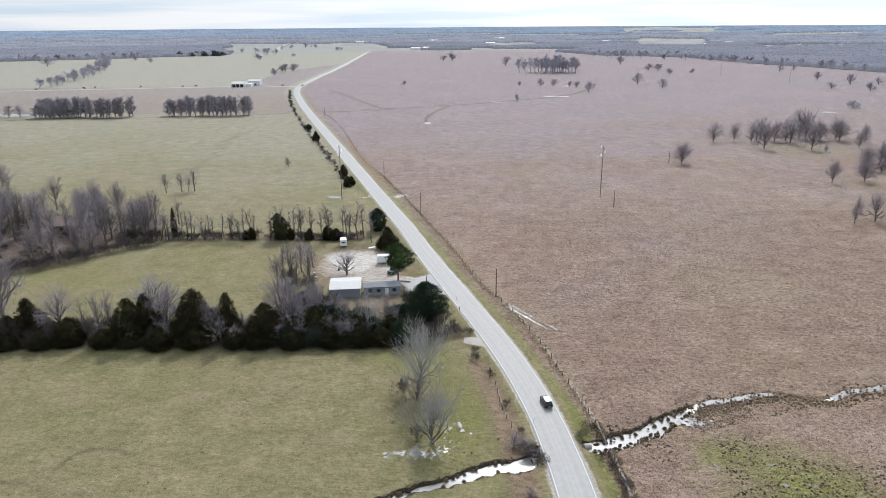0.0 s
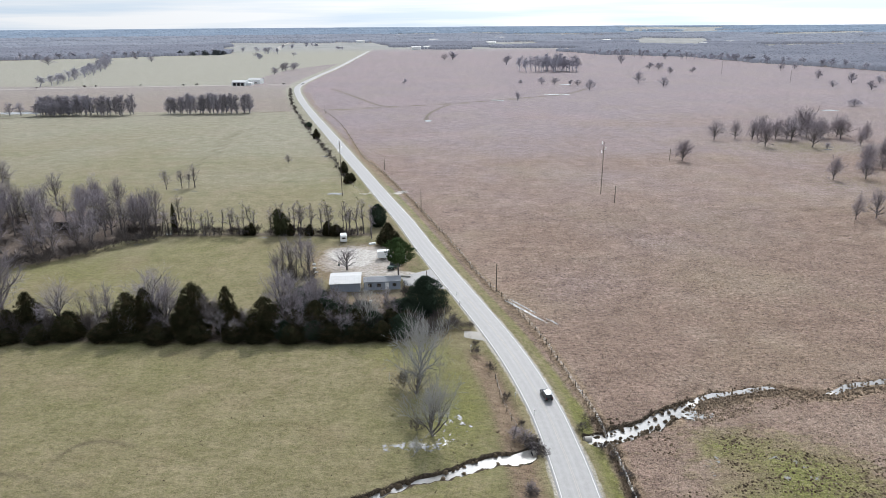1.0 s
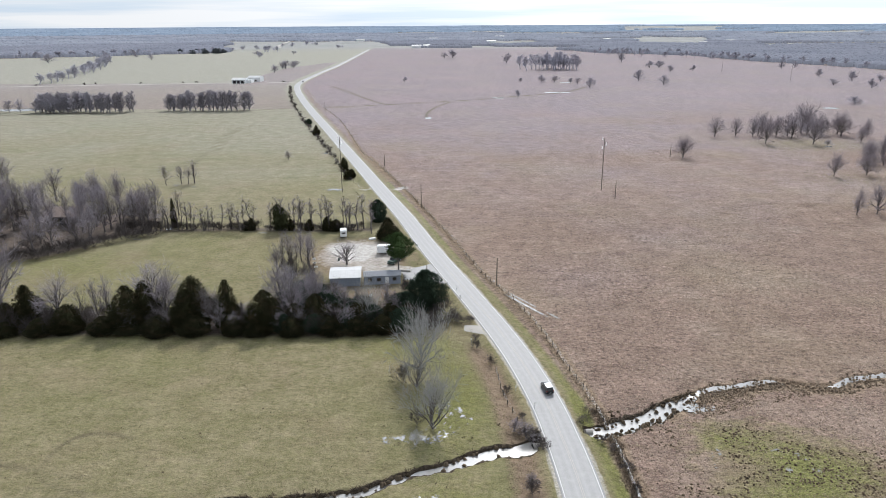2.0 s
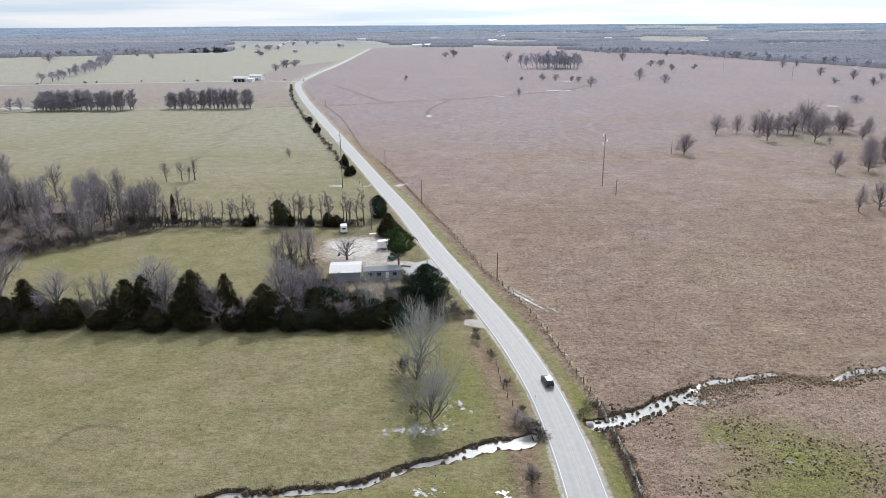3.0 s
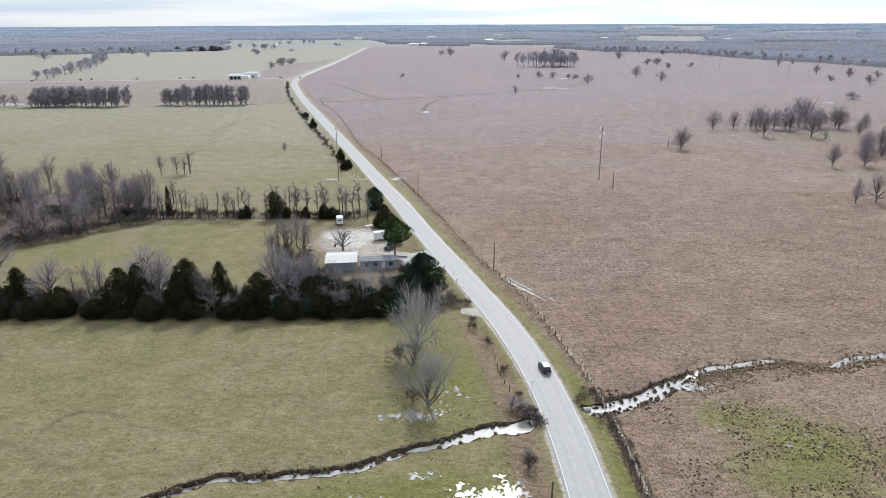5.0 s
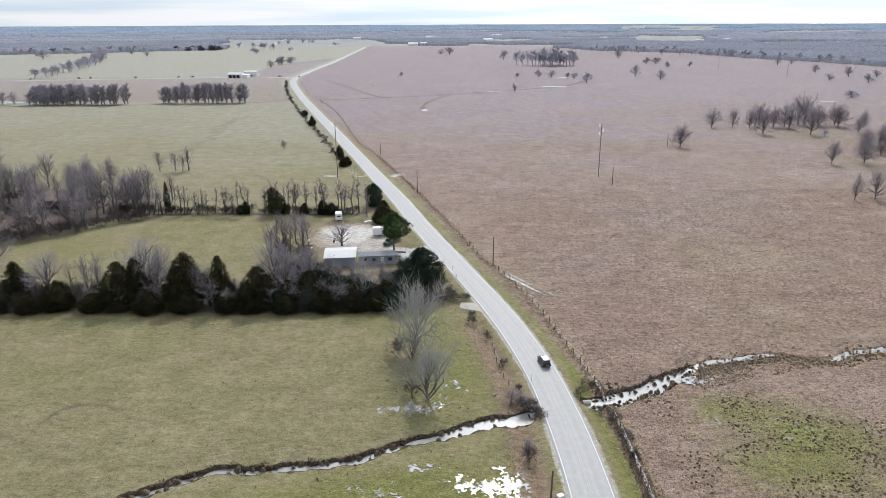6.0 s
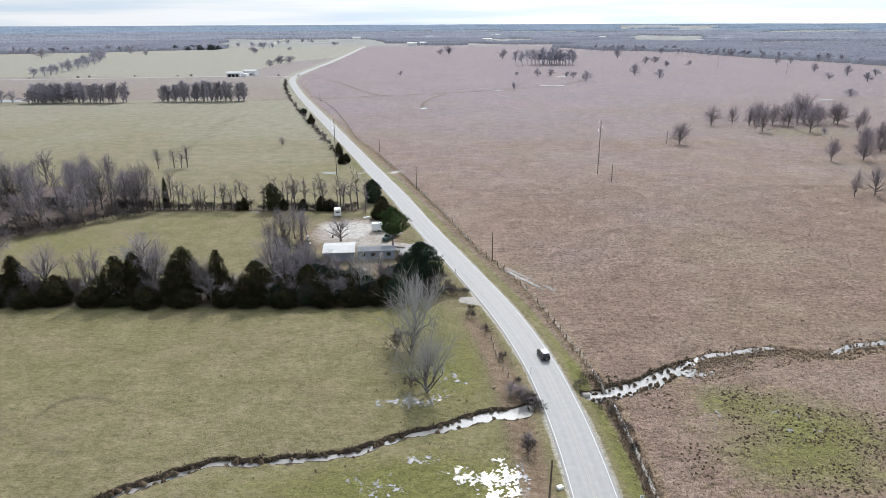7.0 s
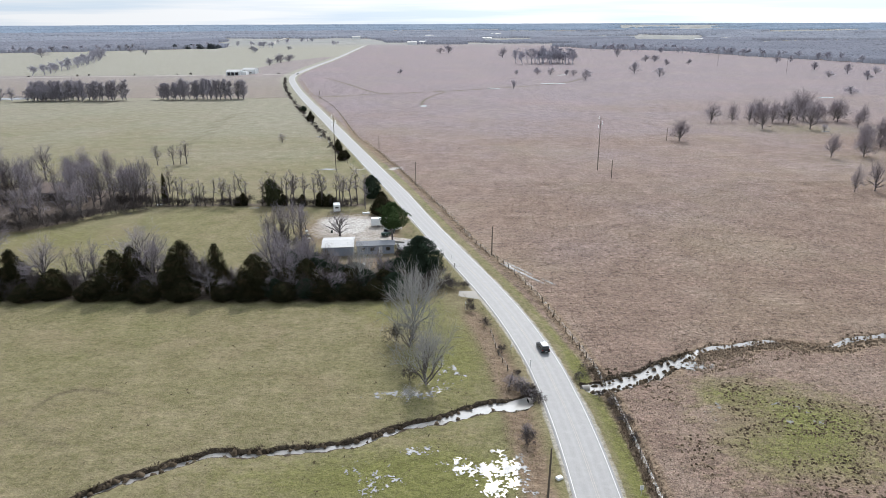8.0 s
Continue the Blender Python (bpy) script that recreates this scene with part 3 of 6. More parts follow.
for tx in (-136, -132):
    track = np.maximum(track, 0.55 * np.exp(-((gx - tx - 6 * np.sin(gy / 25)) / 0.9) ** 2) * (gy > 310) * (gy < 460))
# haze mask for the grass colours, growing with distance
hazed = smooth(gy + 60 * wig2 - 0.2 * np.clip(gx, 0, 500), 150, 520)
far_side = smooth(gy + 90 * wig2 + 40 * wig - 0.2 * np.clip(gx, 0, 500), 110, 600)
hazed = np.where(rd < 0, 0.62 * hazed + 0.38 * smooth(gy, 560, 860), far_side)
# mask of the painted haze tint, by distance
far_haze = 0.9 * smooth(np.hypot(gx, gy), 1650, 2150)
for key, val in (("far_haze", far_haze), ("hazed", hazed), ("brown", brown), ("green", green), ("weed", weed), ("wood", wood), ("gravel", gravel), ("soil", soil), ("track", track)):
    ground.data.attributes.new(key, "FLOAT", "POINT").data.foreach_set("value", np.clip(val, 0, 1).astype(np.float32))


# ---- roads ----
def ribbon(name, line, offsets, heights, material, parent=None, gaps=None):
    """A strip of cross-section points along a line."""
    tang = np.gradient(line, axis=0)
    tang /= np.linalg.norm(tang, axis=1)[:, None] + 1e-9
    right = np.stack([tang[:, 1], -tang[:, 0]], -1)
    k = len(offsets)
    base = far_rise(line[:, 0], line[:, 1])
    vs = np.concatenate([np.column_stack([line + right * o, base + h]) for o, h in zip(offsets, heights)]).reshape(k, -1, 3)
    n = len(line)
    idx = np.arange(k * n).reshape(k, n)
    q = np.stack([idx[:-1, :-1], idx[1:, :-1], idx[1:, 1:], idx[:-1, 1:]], -1).reshape(-1, 4)
    ob = arrays(name, vs.reshape(-1, 3), q, material)
    if parent:
        ob.parent = parent
    return ob


offs = np.linspace(-3.15, 3.15, 17)
road = ribbon("road", ROAD, [-3.5, *offs, 3.5], [-0.3, *(0.06 - 0.012 * np.abs(offs)), -0.3], ASPHALT)
tagged(road, "pale weathered two-lane asphalt country road with worn lines", "road", "", "structure")
wheel = np.concatenate([[0.0], np.clip(np.exp(-((np.abs(offs) - 0.75) / 0.3) ** 2) + np.exp(-((np.abs(offs) - 2.15) / 0.3) ** 2), 0, 1), [0.0]])
road.data.attributes.new("wheel", "FLOAT", "POINT").data.foreach_set("value", np.repeat(wheel, len(ROAD)).astype(np.float32))
for side in (-1, 1):
    line = ribbon("edge_line", ROAD, [side * 2.82 - 0.055, side * 2.82 + 0.055], [0.034, 0.034], LINE_WHITE, road)
    line["label"] = "worn white painted edge line"
for side in (-1, 1):
    line = ribbon("centre_line", ROAD[:120], [side * 0.13 - 0.04, side * 0.13 + 0.04], [0.066, 0.066], LINE_YELLOW, road)
    line["label"] = "faded yellow painted centre line"




def apron(name, corners, material, label, category, lift=0.05, n=10):
    """A paved patch between four corners that follows the ground."""
    a, b_, c_, d_ = (np.array(q, float) for q in corners)
    u, v = np.meshgrid(np.linspace(0, 1, n + 1), np.linspace(0, 1, n + 1))
    p = (a * ((1 - u) * (1 - v))[..., None] + b_ * (u * (1 - v))[..., None] + c_ * (u * v)[..., None] + d_ * ((1 - u) * v)[..., None]).reshape(-1, 2)
    z = np.maximum(ground_height(p[:, 0], p[:, 1], False) + lift, -0.03)
    i = np.arange((n + 1) ** 2).reshape(n + 1, n + 1)
    q = np.stack([i[:-1, :-1], i[:-1, 1:], i[1:, 1:], i[1:, :-1]], -1).reshape(-1, 4)
    ob = tagged(arrays(name, np.column_stack([p, z]), q, material), label, category, "", "structure")
    ob.data.attributes.new("wheel", "FLOAT", "POINT")
    return ob


apron("driveway", ((-12.5, 170.5), (-1.2, 167.5), (-5.6, 183.0), (-13.5, 177.5)), ASPHALT, "grey asphalt driveway apron joining the road", "driveway")
apron("culvert_crossing", ((3.0, 138.9), (7.7, 136.9), (6.7, 141.5), (3.2, 142.0)), CONCRETE, "pale worn concrete crossing over the roadside ditch", "slab", 0.05)
side_road = ribbon("side_road", SIDE_ROAD, [-3.2, -2.6, 2.6, 3.2], [-0.2, 0.07, 0.07, -0.2], CONCRETE)
tagged(side_road, "pale gravel side road between pastures", "road", "", "structure")
far_road = ribbon("far_road", curve_line([(-470, 1930), (-514, 2100), (-556, 2330), (-600, 2640)], 60), [-5, 5], [1.2, 1.2], CONCRETE)
tagged(far_road, "far stretch of the pale road", "road", "", "structure")
for drain, width in ((DITCH_FAR, 0.6), (DITCH_FAR2, 0.5), (DITCH_FAR3, 0.4), (DITCH_FAR4, 0.4), (DITCH_FAR5, 0.5), (FIELD_LINE, 0.9)):
    tagged(ribbon("ditch", drain, [-width, 0, width], [0.10, 0.16, 0.10], DRAIN), "dark wet drain crossing the grassland", "ditch", "", "structure")


# ---- water ----
def creek_water(name, line, branch, label):
    x = line[:, 0]
    w = creek_width(x, branch) + (0.45 if branch == "left" else 0.45 - 0.15 * smooth(x, 42, 48))
    tang = np.gradient(line, axis=0)
    tang /= np.linalg.norm(tang, axis=1)[:, None] + 1e-9
    right = np.stack([tang[:, 1], -tang[:, 0]], -1)
    z = -0.78 + (0.50 * smooth(x, 43, 48) - 0.6 * smooth(x, 62, 64) * (1 - smooth(x, 71, 74)))[:, None]
    vs = np.concatenate([np.hstack([line - right * w[:, None], z]), np.hstack([line + right * w[:, None], z])])
    n = len(line)
    i = np.arange(n - 1)
    tagged(arrays(name, vs, np.stack([i, i + n, i + n + 1, i + 1], -1), CREEK), label, "creek", "", "structure")


creek_water("water", CREEK_L, "left", "narrow creek of still water reflecting the bright sky")
creek_water("water", CREEK_R, "right", "marshy creek of still water between rush tussocks")


def puddle(name, label, cx, cy, rx_, ry_, seed, cut, cell=0.3, turn=0.0):
    """Shallow ragged water: the cells of a patch where noise lets the grass stand under water."""
    nx, ny = int(2 * rx_ / cell), int(2 * ry_ / cell)
    u, v = np.meshgrid((np.arange(nx) + 0.5) * cell - rx_, (np.arange(ny) + 0.5) * cell - ry_)
    fall = 1 - ((u / rx_) ** 2 + (v / ry_) ** 2)
    n = np.zeros_like(u)
    for k, (size, amp) in enumerate(((1.7, 0.42), (0.75, 0.42), (0.36, 0.42), (0.19, 0.36))):
        t = 0.6 + 1.1 * k  # each octave turned its own way
        n += amp * value_noise(60 + u * math.cos(t) - v * math.sin(t), 60 + u * math.sin(t) + v * math.cos(t), size, seed + k)
    wet = (n + 0.75 * fall > cut) & (fall > 0)
    iu, iv = np.nonzero(wet)
    if not len(iu):
        return
    c, s = math.cos(radians(turn)), math.sin(radians(turn))
    corner = np.array([(-0.5, -0.5), (0.5, -0.5), (0.5, 0.5), (-0.5, 0.5)]) * cell * 1.02
    pu = u[iu, iv][:, None] + corner[:, 0]
    pv = v[iu, iv][:, None] + corner[:, 1]
    x, y = cx + c * pu - s * pv, cy + s * pu + c * pv
    z = ground_height(x.ravel(), y.ravel(), False).reshape(x.shape) + 0.07
    vs = np.stack([x, y, z], -1).reshape(-1, 3)
    tagged(arrays(name, vs, np.arange(len(vs)).reshape(-1, 4), POND), label, "puddle", "", "structure")


WET = "shallow sheet of standing water among grass"
puddle("puddle", WET, 8.2, 77.0, 4.6, 6.2, 11, 0.50, 0.085)
puddle("puddle", WET, 3.0, 79.0, 5.0, 2.2, 14, 0.70, 0.085)
puddle("puddle", WET, -9.5, 76.5, 5.0, 5.5, 17, 0.95, 0.1)
puddle("puddle", WET, -3.5, 82.5, 4.0, 1.5, 20, 0.80, 0.1)
puddle("puddle", WET, -3.0, 99.0, 6.0, 5.0, 23, 1.0, 0.09)
puddle("puddle", WET, 0.5, 104.0, 4.0, 7.0, 26, 1.05, 0.09)
puddle("puddle", WET, -9.0, 97.0, 7.0, 2.4, 27, 1.0, 0.09)
puddle("puddle", WET, 43.5, 107.0, 4.0, 2.0, 29, 0.75, 0.16)
puddle("puddle", WET, 41.5, 94.5, 2.6, 7.0, 129, 1.22, 0.08)
puddle("puddle", WET, 54.5, 94.0, 5.0, 4.0, 132, 1.26, 0.08)
puddle("puddle", WET, 55.0, 89.5, 6.5, 3.0, 136, 1.26, 0.08)
puddle("puddle", WET, 18.6, 152.6, 9.0, 0.34, 32, 0.1, 0.16, -58)
puddle("puddle", WET, 18.2, 155.8, 6.0, 0.28, 35, 0.1, 0.16, -58)
puddle("puddle", WET, 24.0, 147.0, 3.0, 0.25, 36, 0.3, 0.16, -58)
for px, py, rx_, ry_, seed in ((-95.0, 218.0, 1.3, 1.6, 40), (-62.5, 213.3, 2.6, 1.0, 41), (-101, 206.5, 1.8, 1.2, 46), (-66.5, 356.0, 2.0, 2.2, 42), (-48.5, 273.4, 5.0, 2.0, 43), (-108.6, 279.4, 2.0, 0.8, 44), (-117.5, 283.0, 2.0, 0.8, 45), (207.5, 369.6, 2.5, 2.5, 47)):
    puddle("puddle", WET, px, py, rx_, ry_, seed, 0.3, 0.3)
for px, py, rx_, ry_, seed in ((-352, 551, 20, 8, 50), (-15.5, 492, 2.5, 5, 51), (44.3, 627.6, 6, 4.5, 52), (105.8, 674.4, 13, 5, 53), (132, 785, 7, 6, 54), (300, 540, 7, 4, 55)):
    puddle("pond", "small farm pond reflecting pale sky", px, py, rx_, ry_, seed, -0.2, 0.8)


# ---- trees ----
def twig_blade(mb, p, way, length, width):
    """A thin three-cornered twig."""
    side = way.orthogonal().normalized() * width
    n = len(mb.v)
    mb.v.extend((tuple(p - side), tuple(p + side), tuple(p + way * length)))
    mb.f.append((n, n + 1, n + 2))


def bent(rng, way, amount):
    v = Vector((rng.gauss(0, 1), rng.gauss(0, 1), rng.gauss(0, 0.7))) * amount
    return (way + v).normalized()


def fit_size(meshes, high, wide):
    """Scales raw meshes so that together they stand high and spread wide."""
    pts = np.array([p for m in meshes for p in m.v])
    top = np.percentile(pts[:, 2], 99.7)
    rad = np.percentile(np.hypot(pts[:, 0], pts[:, 1]), 97)
    k, s = high / top, wide / 2 / rad
    for m in meshes:
        m.v = [(x * s, y * s, z * k) for x, y, z in m.v]


STYLES = {  # trunk height, first limb, limb length, lean of low and high limbs, thickness, limbs, upward pull
    "spread": (4.6, 0.24, 2.5, 78, 8, 0.30, 15, 0.04), "upright": (6.4, 0.30, 2.2, 50, 10, 0.20, 10, 0.09),
    "slim": (7.6, 0.42, 1.5, 46, 14, 0.15, 6, 0.10), "shrub": (1.6, 0.04, 2.3, 58, 15, 0.08, 10, 0.05),
    "row": (6.6, 0.08, 1.7, 46, 8, 0.17, 16, 0.12), "antler": (3.6, 0.24, 3.0, 88, 18, 0.25, 16, 0.03),
    "fan": (1.6, 0.10, 3.2, 52, 6, 0.22, 14, 0.08), "ball": (3.0, 0.30, 2.6, 88, 6, 0.24, 18, 0.0),
}


def bare_meshes(seed, style, ivy=False, fine=0.03, sprays=8, depth=3):
    """Meshes of a leafless tree, 10 m high and 10 m wide: trunk with limbs and boughs, crown of twigs, ivy."""
    rng = random.Random(seed)
    trunk, crown, green = MB(), MB(), MB()
    high, first, reach, low_lean, top_lean, thick, limbs, pull = STYLES[style]

    def grow(p, way, ln, r, level):
        a = p + bent(rng, way, 0.16) * ln * 0.5
        way2 = bent(rng, way, 0.20)
        way2 = (way2 + Vector((0, 0, pull))).normalized()
        b = a + way2 * ln * 0.5
        if level == 0:
            trunk.tube([p, a, b], [r, r * 0.8, r * 0.6], 5, False)
        elif level == 1:
            trunk.tube([p, a, b], [r, r * 0.8, r * 0.5], 3, False)
        else:
            twig_blade(crown, p, (b - p).normalized(), ln * 1.05, max(fine * 1.25, r))
        if level >= depth - 1:
            for _ in range(sprays):
                q = p.lerp(b, rng.uniform(0.1, 1.0))
                twig_blade(crown, q, bent(rng, way2, 0.55), reach * rng.uniform(0.25, 0.55), fine * rng.uniform(0.6, 1.2))
            if ivy and p.z > high * 0.62 and rng.random() < 0.10:
                leaf_clump(green, rng, b, 0.30, 6)
        if level >= depth:
            return
        turn = rng.uniform(0, 6.28)
        for k in range(3):
            tilt = radians(rng.uniform(22, 56)) * (0.4 if k == 0 else 1.0)
            side = Matrix.Rotation(turn + k * 2.1 + rng.uniform(-0.5, 0.5), 3, way2) @ way2.orthogonal().normalized()
            out = (way2 * math.cos(tilt) + side * math.sin(tilt) + Vector((0, 0, pull))).normalized()
            start = b if k == 0 else p.lerp(b, rng.uniform(0.35, 0.95))
            grow(start, out, ln * rng.uniform(0.6, 0.9), r * (0.62 if k == 0 else 0.5), level + 1)

    lead, p, way = [], Vector((0, 0, -0.2)), Vector((0, 0, 1))
    for i in range(6):
        lead.append(p.copy())
        way = (bent(rng, way, 0.10) + Vector((0, 0, 0.3))).normalized()
        p = p + way * high / 5
    trunk.tube(lead, [thick * k for k in (1.35, 1.0, 0.85, 0.66, 0.46, 0.26)], 6, False)
    for i in range(limbs):
        t = first + (1 - first) * (i + rng.uniform(0, 0.8)) / limbs
        f = min(t, 0.999) * 5
        start = lead[int(f)].lerp(lead[int(f) + 1], f - int(f))
        lean = radians(low_lean + (top_lean - low_lean) * t + rng.uniform(-11, 11))
        a = i * 2.4 + rng.uniform(-0.5, 0.5)
        way = Vector((math.cos(a) * math.sin(lean), math.sin(a) * math.sin(lean), math.cos(lean)))
        grow(start, way, reach * rng.uniform(0.7, 1.25) * (1.0 - 0.25 * t), thick * (0.64 - 0.25 * t), 0)
    if ivy:
        for _ in range(5):
            leaf_clump(green, rng, Vector((rng.gauss(0, 0.5), rng.gauss(0, 0.5), rng.uniform(0.62, 1.1) * high)), 0.30, 7)
    fit_size([m for m in (trunk, crown, green) if m.v], 10.0, 10.0)
    return trunk, crown, green


def bare_tree(seed, style, bark, twig, label, ivy=False, fine=0.03, sprays=8, depth=3):
    trunk, crown, green = bare_meshes(seed, style, ivy, fine, sprays, depth)
    root = empty("bare_tree" if style != "shrub" else "bare_shrub", label, "tree" if style != "shrub" else "shrub", 0, 0)
    part("trunk", trunk, bark, root)
    part("crown", crown, twig, root)
    if ivy:
        part("ivy", green, IVY, root, "olive green clumps of ivy")
    return root


def leaf_clump(mb, rng, centre, size, count):
    """A tuft of small leaf faces round a place."""
    for _ in range(count):
        a = Vector((rng.gauss(0, 1), rng.gauss(0, 1), rng.gauss(0, 1))).normalized()
        b = a.orthogonal().normalized()
        p = centre + Vector((rng.gauss(0, 1), rng.gauss(0, 1), rng.gauss(0, 1))) * size * 0.55
        s = size * rng.uniform(0.45, 0.95)
        n = len(mb.v)
        mb.v.extend((tuple(p - b * s * 0.45), tuple(p + b * s * 0.45), tuple(p + a * s)))
        mb.f.append((n, n + 1, n + 2))


def cedar_tree(seed, label, shape="cone", leaf=None, sprays=16000, grain=0.4):
    """An evergreen, 10 m high and about 6 m wide, with a crown of many small sprays round a dark heart."""
    r = np.random.RandomState(seed)
    trunk, crown = MB(), MB()
    trunk.tube([(0, 0, -0.15), (0.05, 0, 4), (0, 0.05, 9)], [0.2, 0.14, 0.03], 6)
    lobes = [(r.uniform(0, 6.28), r.uniform(0.05, 0.85), r.uniform(0.10, 0.26)) for _ in range(18)]
    base, swell = {"cone": (0.84, 0.24), "round": (0.78, 0.34), "high": (0.55, 0.62)}[shape]

    def radius(t, a):
        if shape == "cone":
            rad = 3.0 * (0.82 + 0.22 * np.minimum(1, t / 0.22)) * (1 - t ** 1.8) ** 0.66
        elif shape == "round":
            rad = 3.1 * np.sin(np.pi * np.minimum(1, 0.12 + 0.88 * t)).clip(0) ** 0.6
        else:
            rad = np.where(t < 0.34, 0.0, 3.0 * np.sin(np.pi * (t - 0.32) / 0.70).clip(0) ** 0.6)
        bulge = np.full_like(rad, base)
        for la, lt, lw in lobes:
            d = np.abs((a - la + np.pi) % (2 * np.pi) - np.pi)
            bulge += swell * np.exp(-((d / 0.5) ** 2) - ((t - lt) / lw) ** 2)
        return rad * np.minimum(bulge, 1.2)

    # boughs end in tufts, each of many sprays
    tufts = sprays // 16
    t = 1 - np.sqrt(r.uniform(0, 1, tufts)) if shape == "cone" else r.uniform(0, 1, tufts)
    t = np.concatenate([t, r.uniform(0.72, 0.98, tufts // 12)]).clip(0.01, 0.97)
    a = r.uniform(0, 2 * np.pi, len(t))
    rad = radius(t, a)
    t, a, rad = t[rad > 0.05], a[rad > 0.05], rad[rad > 0.05]
    rad = rad * (1 - 0.45 * r.uniform(0, 1, len(t)) ** 2) * r.uniform(0.86, 1.16, len(t))
    tip = np.stack([np.cos(a) * rad, np.sin(a) * rad, 0.25 + t * 9.6], -1)
    spread_ = r.uniform(0.14, 0.34, len(t)) * (1 - 0.4 * t)
    t, a = np.repeat(t, 16), np.repeat(a, 16)
    n = len(t)
    p = np.repeat(tip, 16, 0) + r.normal(0, 1, (n, 3)) * np.repeat(spread_, 16)[:, None]
    p[:, 2] = np.maximum(p[:, 2], 0.1)
    out = np.stack([np.cos(a), np.sin(a), r.uniform(0.3, 2.2, n)], -1)
    out /= np.linalg.norm(out, axis=1)[:, None]
    out += r.normal(0, 0.28, (n, 3))
    out /= np.linalg.norm(out, axis=1)[:, None]
    side = np.cross(out, r.normal(0, 1, (n, 3)))
    side /= np.linalg.norm(side, axis=1)[:, None]
    s = (r.uniform(0.22, 0.52, n) * (1 - 0.45 * t) * grain)[:, None]
    for v in (side, np.cross(out, side)):
        k = len(crown.v)
        crown.v += np.stack([p - v * s * 0.42 - out * s * 0.4, p + v * s * 0.42 - out * s * 0.4, p + out * s * 1.2], 1).reshape(-1, 3).tolist()
        crown.f += (np.arange(n * 3).reshape(-1, 3) + k).tolist()
    rings, sides = 14, 14
    tt = np.linspace(0.36 if shape == "high" else 0.02, 0.96, rings)
    aa = np.arange(sides) * 2 * np.pi / sides
    gt, ga = np.meshgrid(tt, aa, indexing="ij")
    gr = radius(gt.ravel(), ga.ravel()) * 0.52 * r.uniform(0.7, 1.1, rings * sides)
    k = len(crown.v)
    crown.v += np.stack([np.cos(ga.ravel()) * gr, np.sin(ga.ravel()) * gr, 0.25 + gt.ravel() * 9.3], -1).tolist()
    crown.f += [(k + i * sides + j, k + i * sides + (j + 1) % sides, k + (i + 1) * sides + (j + 1) % sides, k + (i + 1) * sides + j) for i in range(rings - 1) for j in range(sides)]
    name = {"cone": "cedar_tree", "round": "evergreen_tree", "high": "pine_tree"}[shape]
    root = empty(name, label, "tree", 0, 0)
    part("trunk", trunk, BARK, root)
    part("crown", crown, leaf or CEDAR, root)
    return root


class Stand:
    """Plants copies of a few built trees; the first place of each takes the built tree itself."""

    def __init__(self, makers, wide):
        self.kinds = [[m, None] for m in makers]
        self.wide, self.rng, self.i = wide, random.Random(len(makers) * 7 + 3), 0

    def plant(self, x, y, h, w, group="", sink=0.0):
        slot = self.kinds[self.i % len(self.kinds)]
        self.i += 1
        z = float(ground_height(x, y)) - sink
        m = Matrix.LocRotScale((x, y, z), Euler((radians(self.rng.uniform(-2, 2)), radians(self.rng.uniform(-2, 2)), self.rng.uniform(0, 6.28))), (w / self.wide, w / self.wide, h / 10))
        if slot[1] is None:
            slot[1] = slot[0]()
            ob = slot[1]
            ob.matrix_world = m
        else:
            ob = copy_thing(slot[1], Matrix.Identity(4))
            ob.matrix_basis = m
        if group:
            ob["group"] = group
        return ob


spread = Stand([lambda s=s: bare_tree(s, "spread", BARK, TWIG, "leafless broad-crowned tree with grey-brown twigs", fine=0.018, sprays=3) for s in (1, 2, 3, 4)], 10.0)
upright = Stand([lambda s=s: bare_tree(s, "upright", BARK, TWIG, "leafless upright tree with grey-brown branches", s == 12, 0.018, 2) for s in (11, 12, 13, 14, 15)], 10.0)
slim = Stand([lambda s=s: bare_tree(s, "slim", BARK, TWIG, "slender leafless tree with ivy in its top" if s % 2 == 0 else "slender leafless tree with a bare pole of a trunk", s % 2 == 0, 0.030, 2, 2) for s in (21, 22, 23, 24, 26, 28)], 10.0)
antler = Stand([lambda: bare_tree(31, "antler", PALE_BARK, PALE_TWIG, "leafless pale grey tree with stout upswept branches", fine=0.020, sprays=3)], 10.0)
fan = Stand([lambda s=s: bare_tree(s, "fan", BARK, PALE_TWIG, "leafless pale grey tree of many stems fanning upward", fine=0.017, sprays=3) for s in (35, 36)], 10.0)
shrub = Stand([lambda s=s: bare_tree(s, "shrub", DARK_TWIG, DARK_TWIG, "leafless dark tangle of brushwood", fine=0.036, sprays=4) for s in (41, 42, 43)], 10.0)
cedar = Stand([lambda s=s: cedar_tree(s, "dense dark green cedar with brownish tips", sprays=20000, grain=0.42) for s in (51, 52, 53, 54)], 6.0)
laurel = Stand([lambda s=s: cedar_tree(s, "broad dark evergreen tree with dense leaves", "round", LAUREL, 18000, 0.46) for s in (61, 62)], 6.2)
pine = Stand([lambda: cedar_tree(71, "tall green pine with a bare lower trunk", "high", PINE, 12000, 0.50)], 5.8)
field_tree = Stand([lambda s=s: bare_tree(s, st, BARK, FIELD_TWIG, "leafless round-crowned tree on the brown grassland", fine=0.014, sprays=5) for s, st in ((101, "spread"), (102, "ball"), (103, "spread"), (104, "ball"))], 10.0)
far_spread = Stand([lambda s=s: bare_tree(s, "spread", HAZED_BARK, HAZED_TWIG, "far leafless round-crowned tree on the grassland", fine=0.045, sprays=7, depth=2) for s in (81, 82, 83)], 10.0)
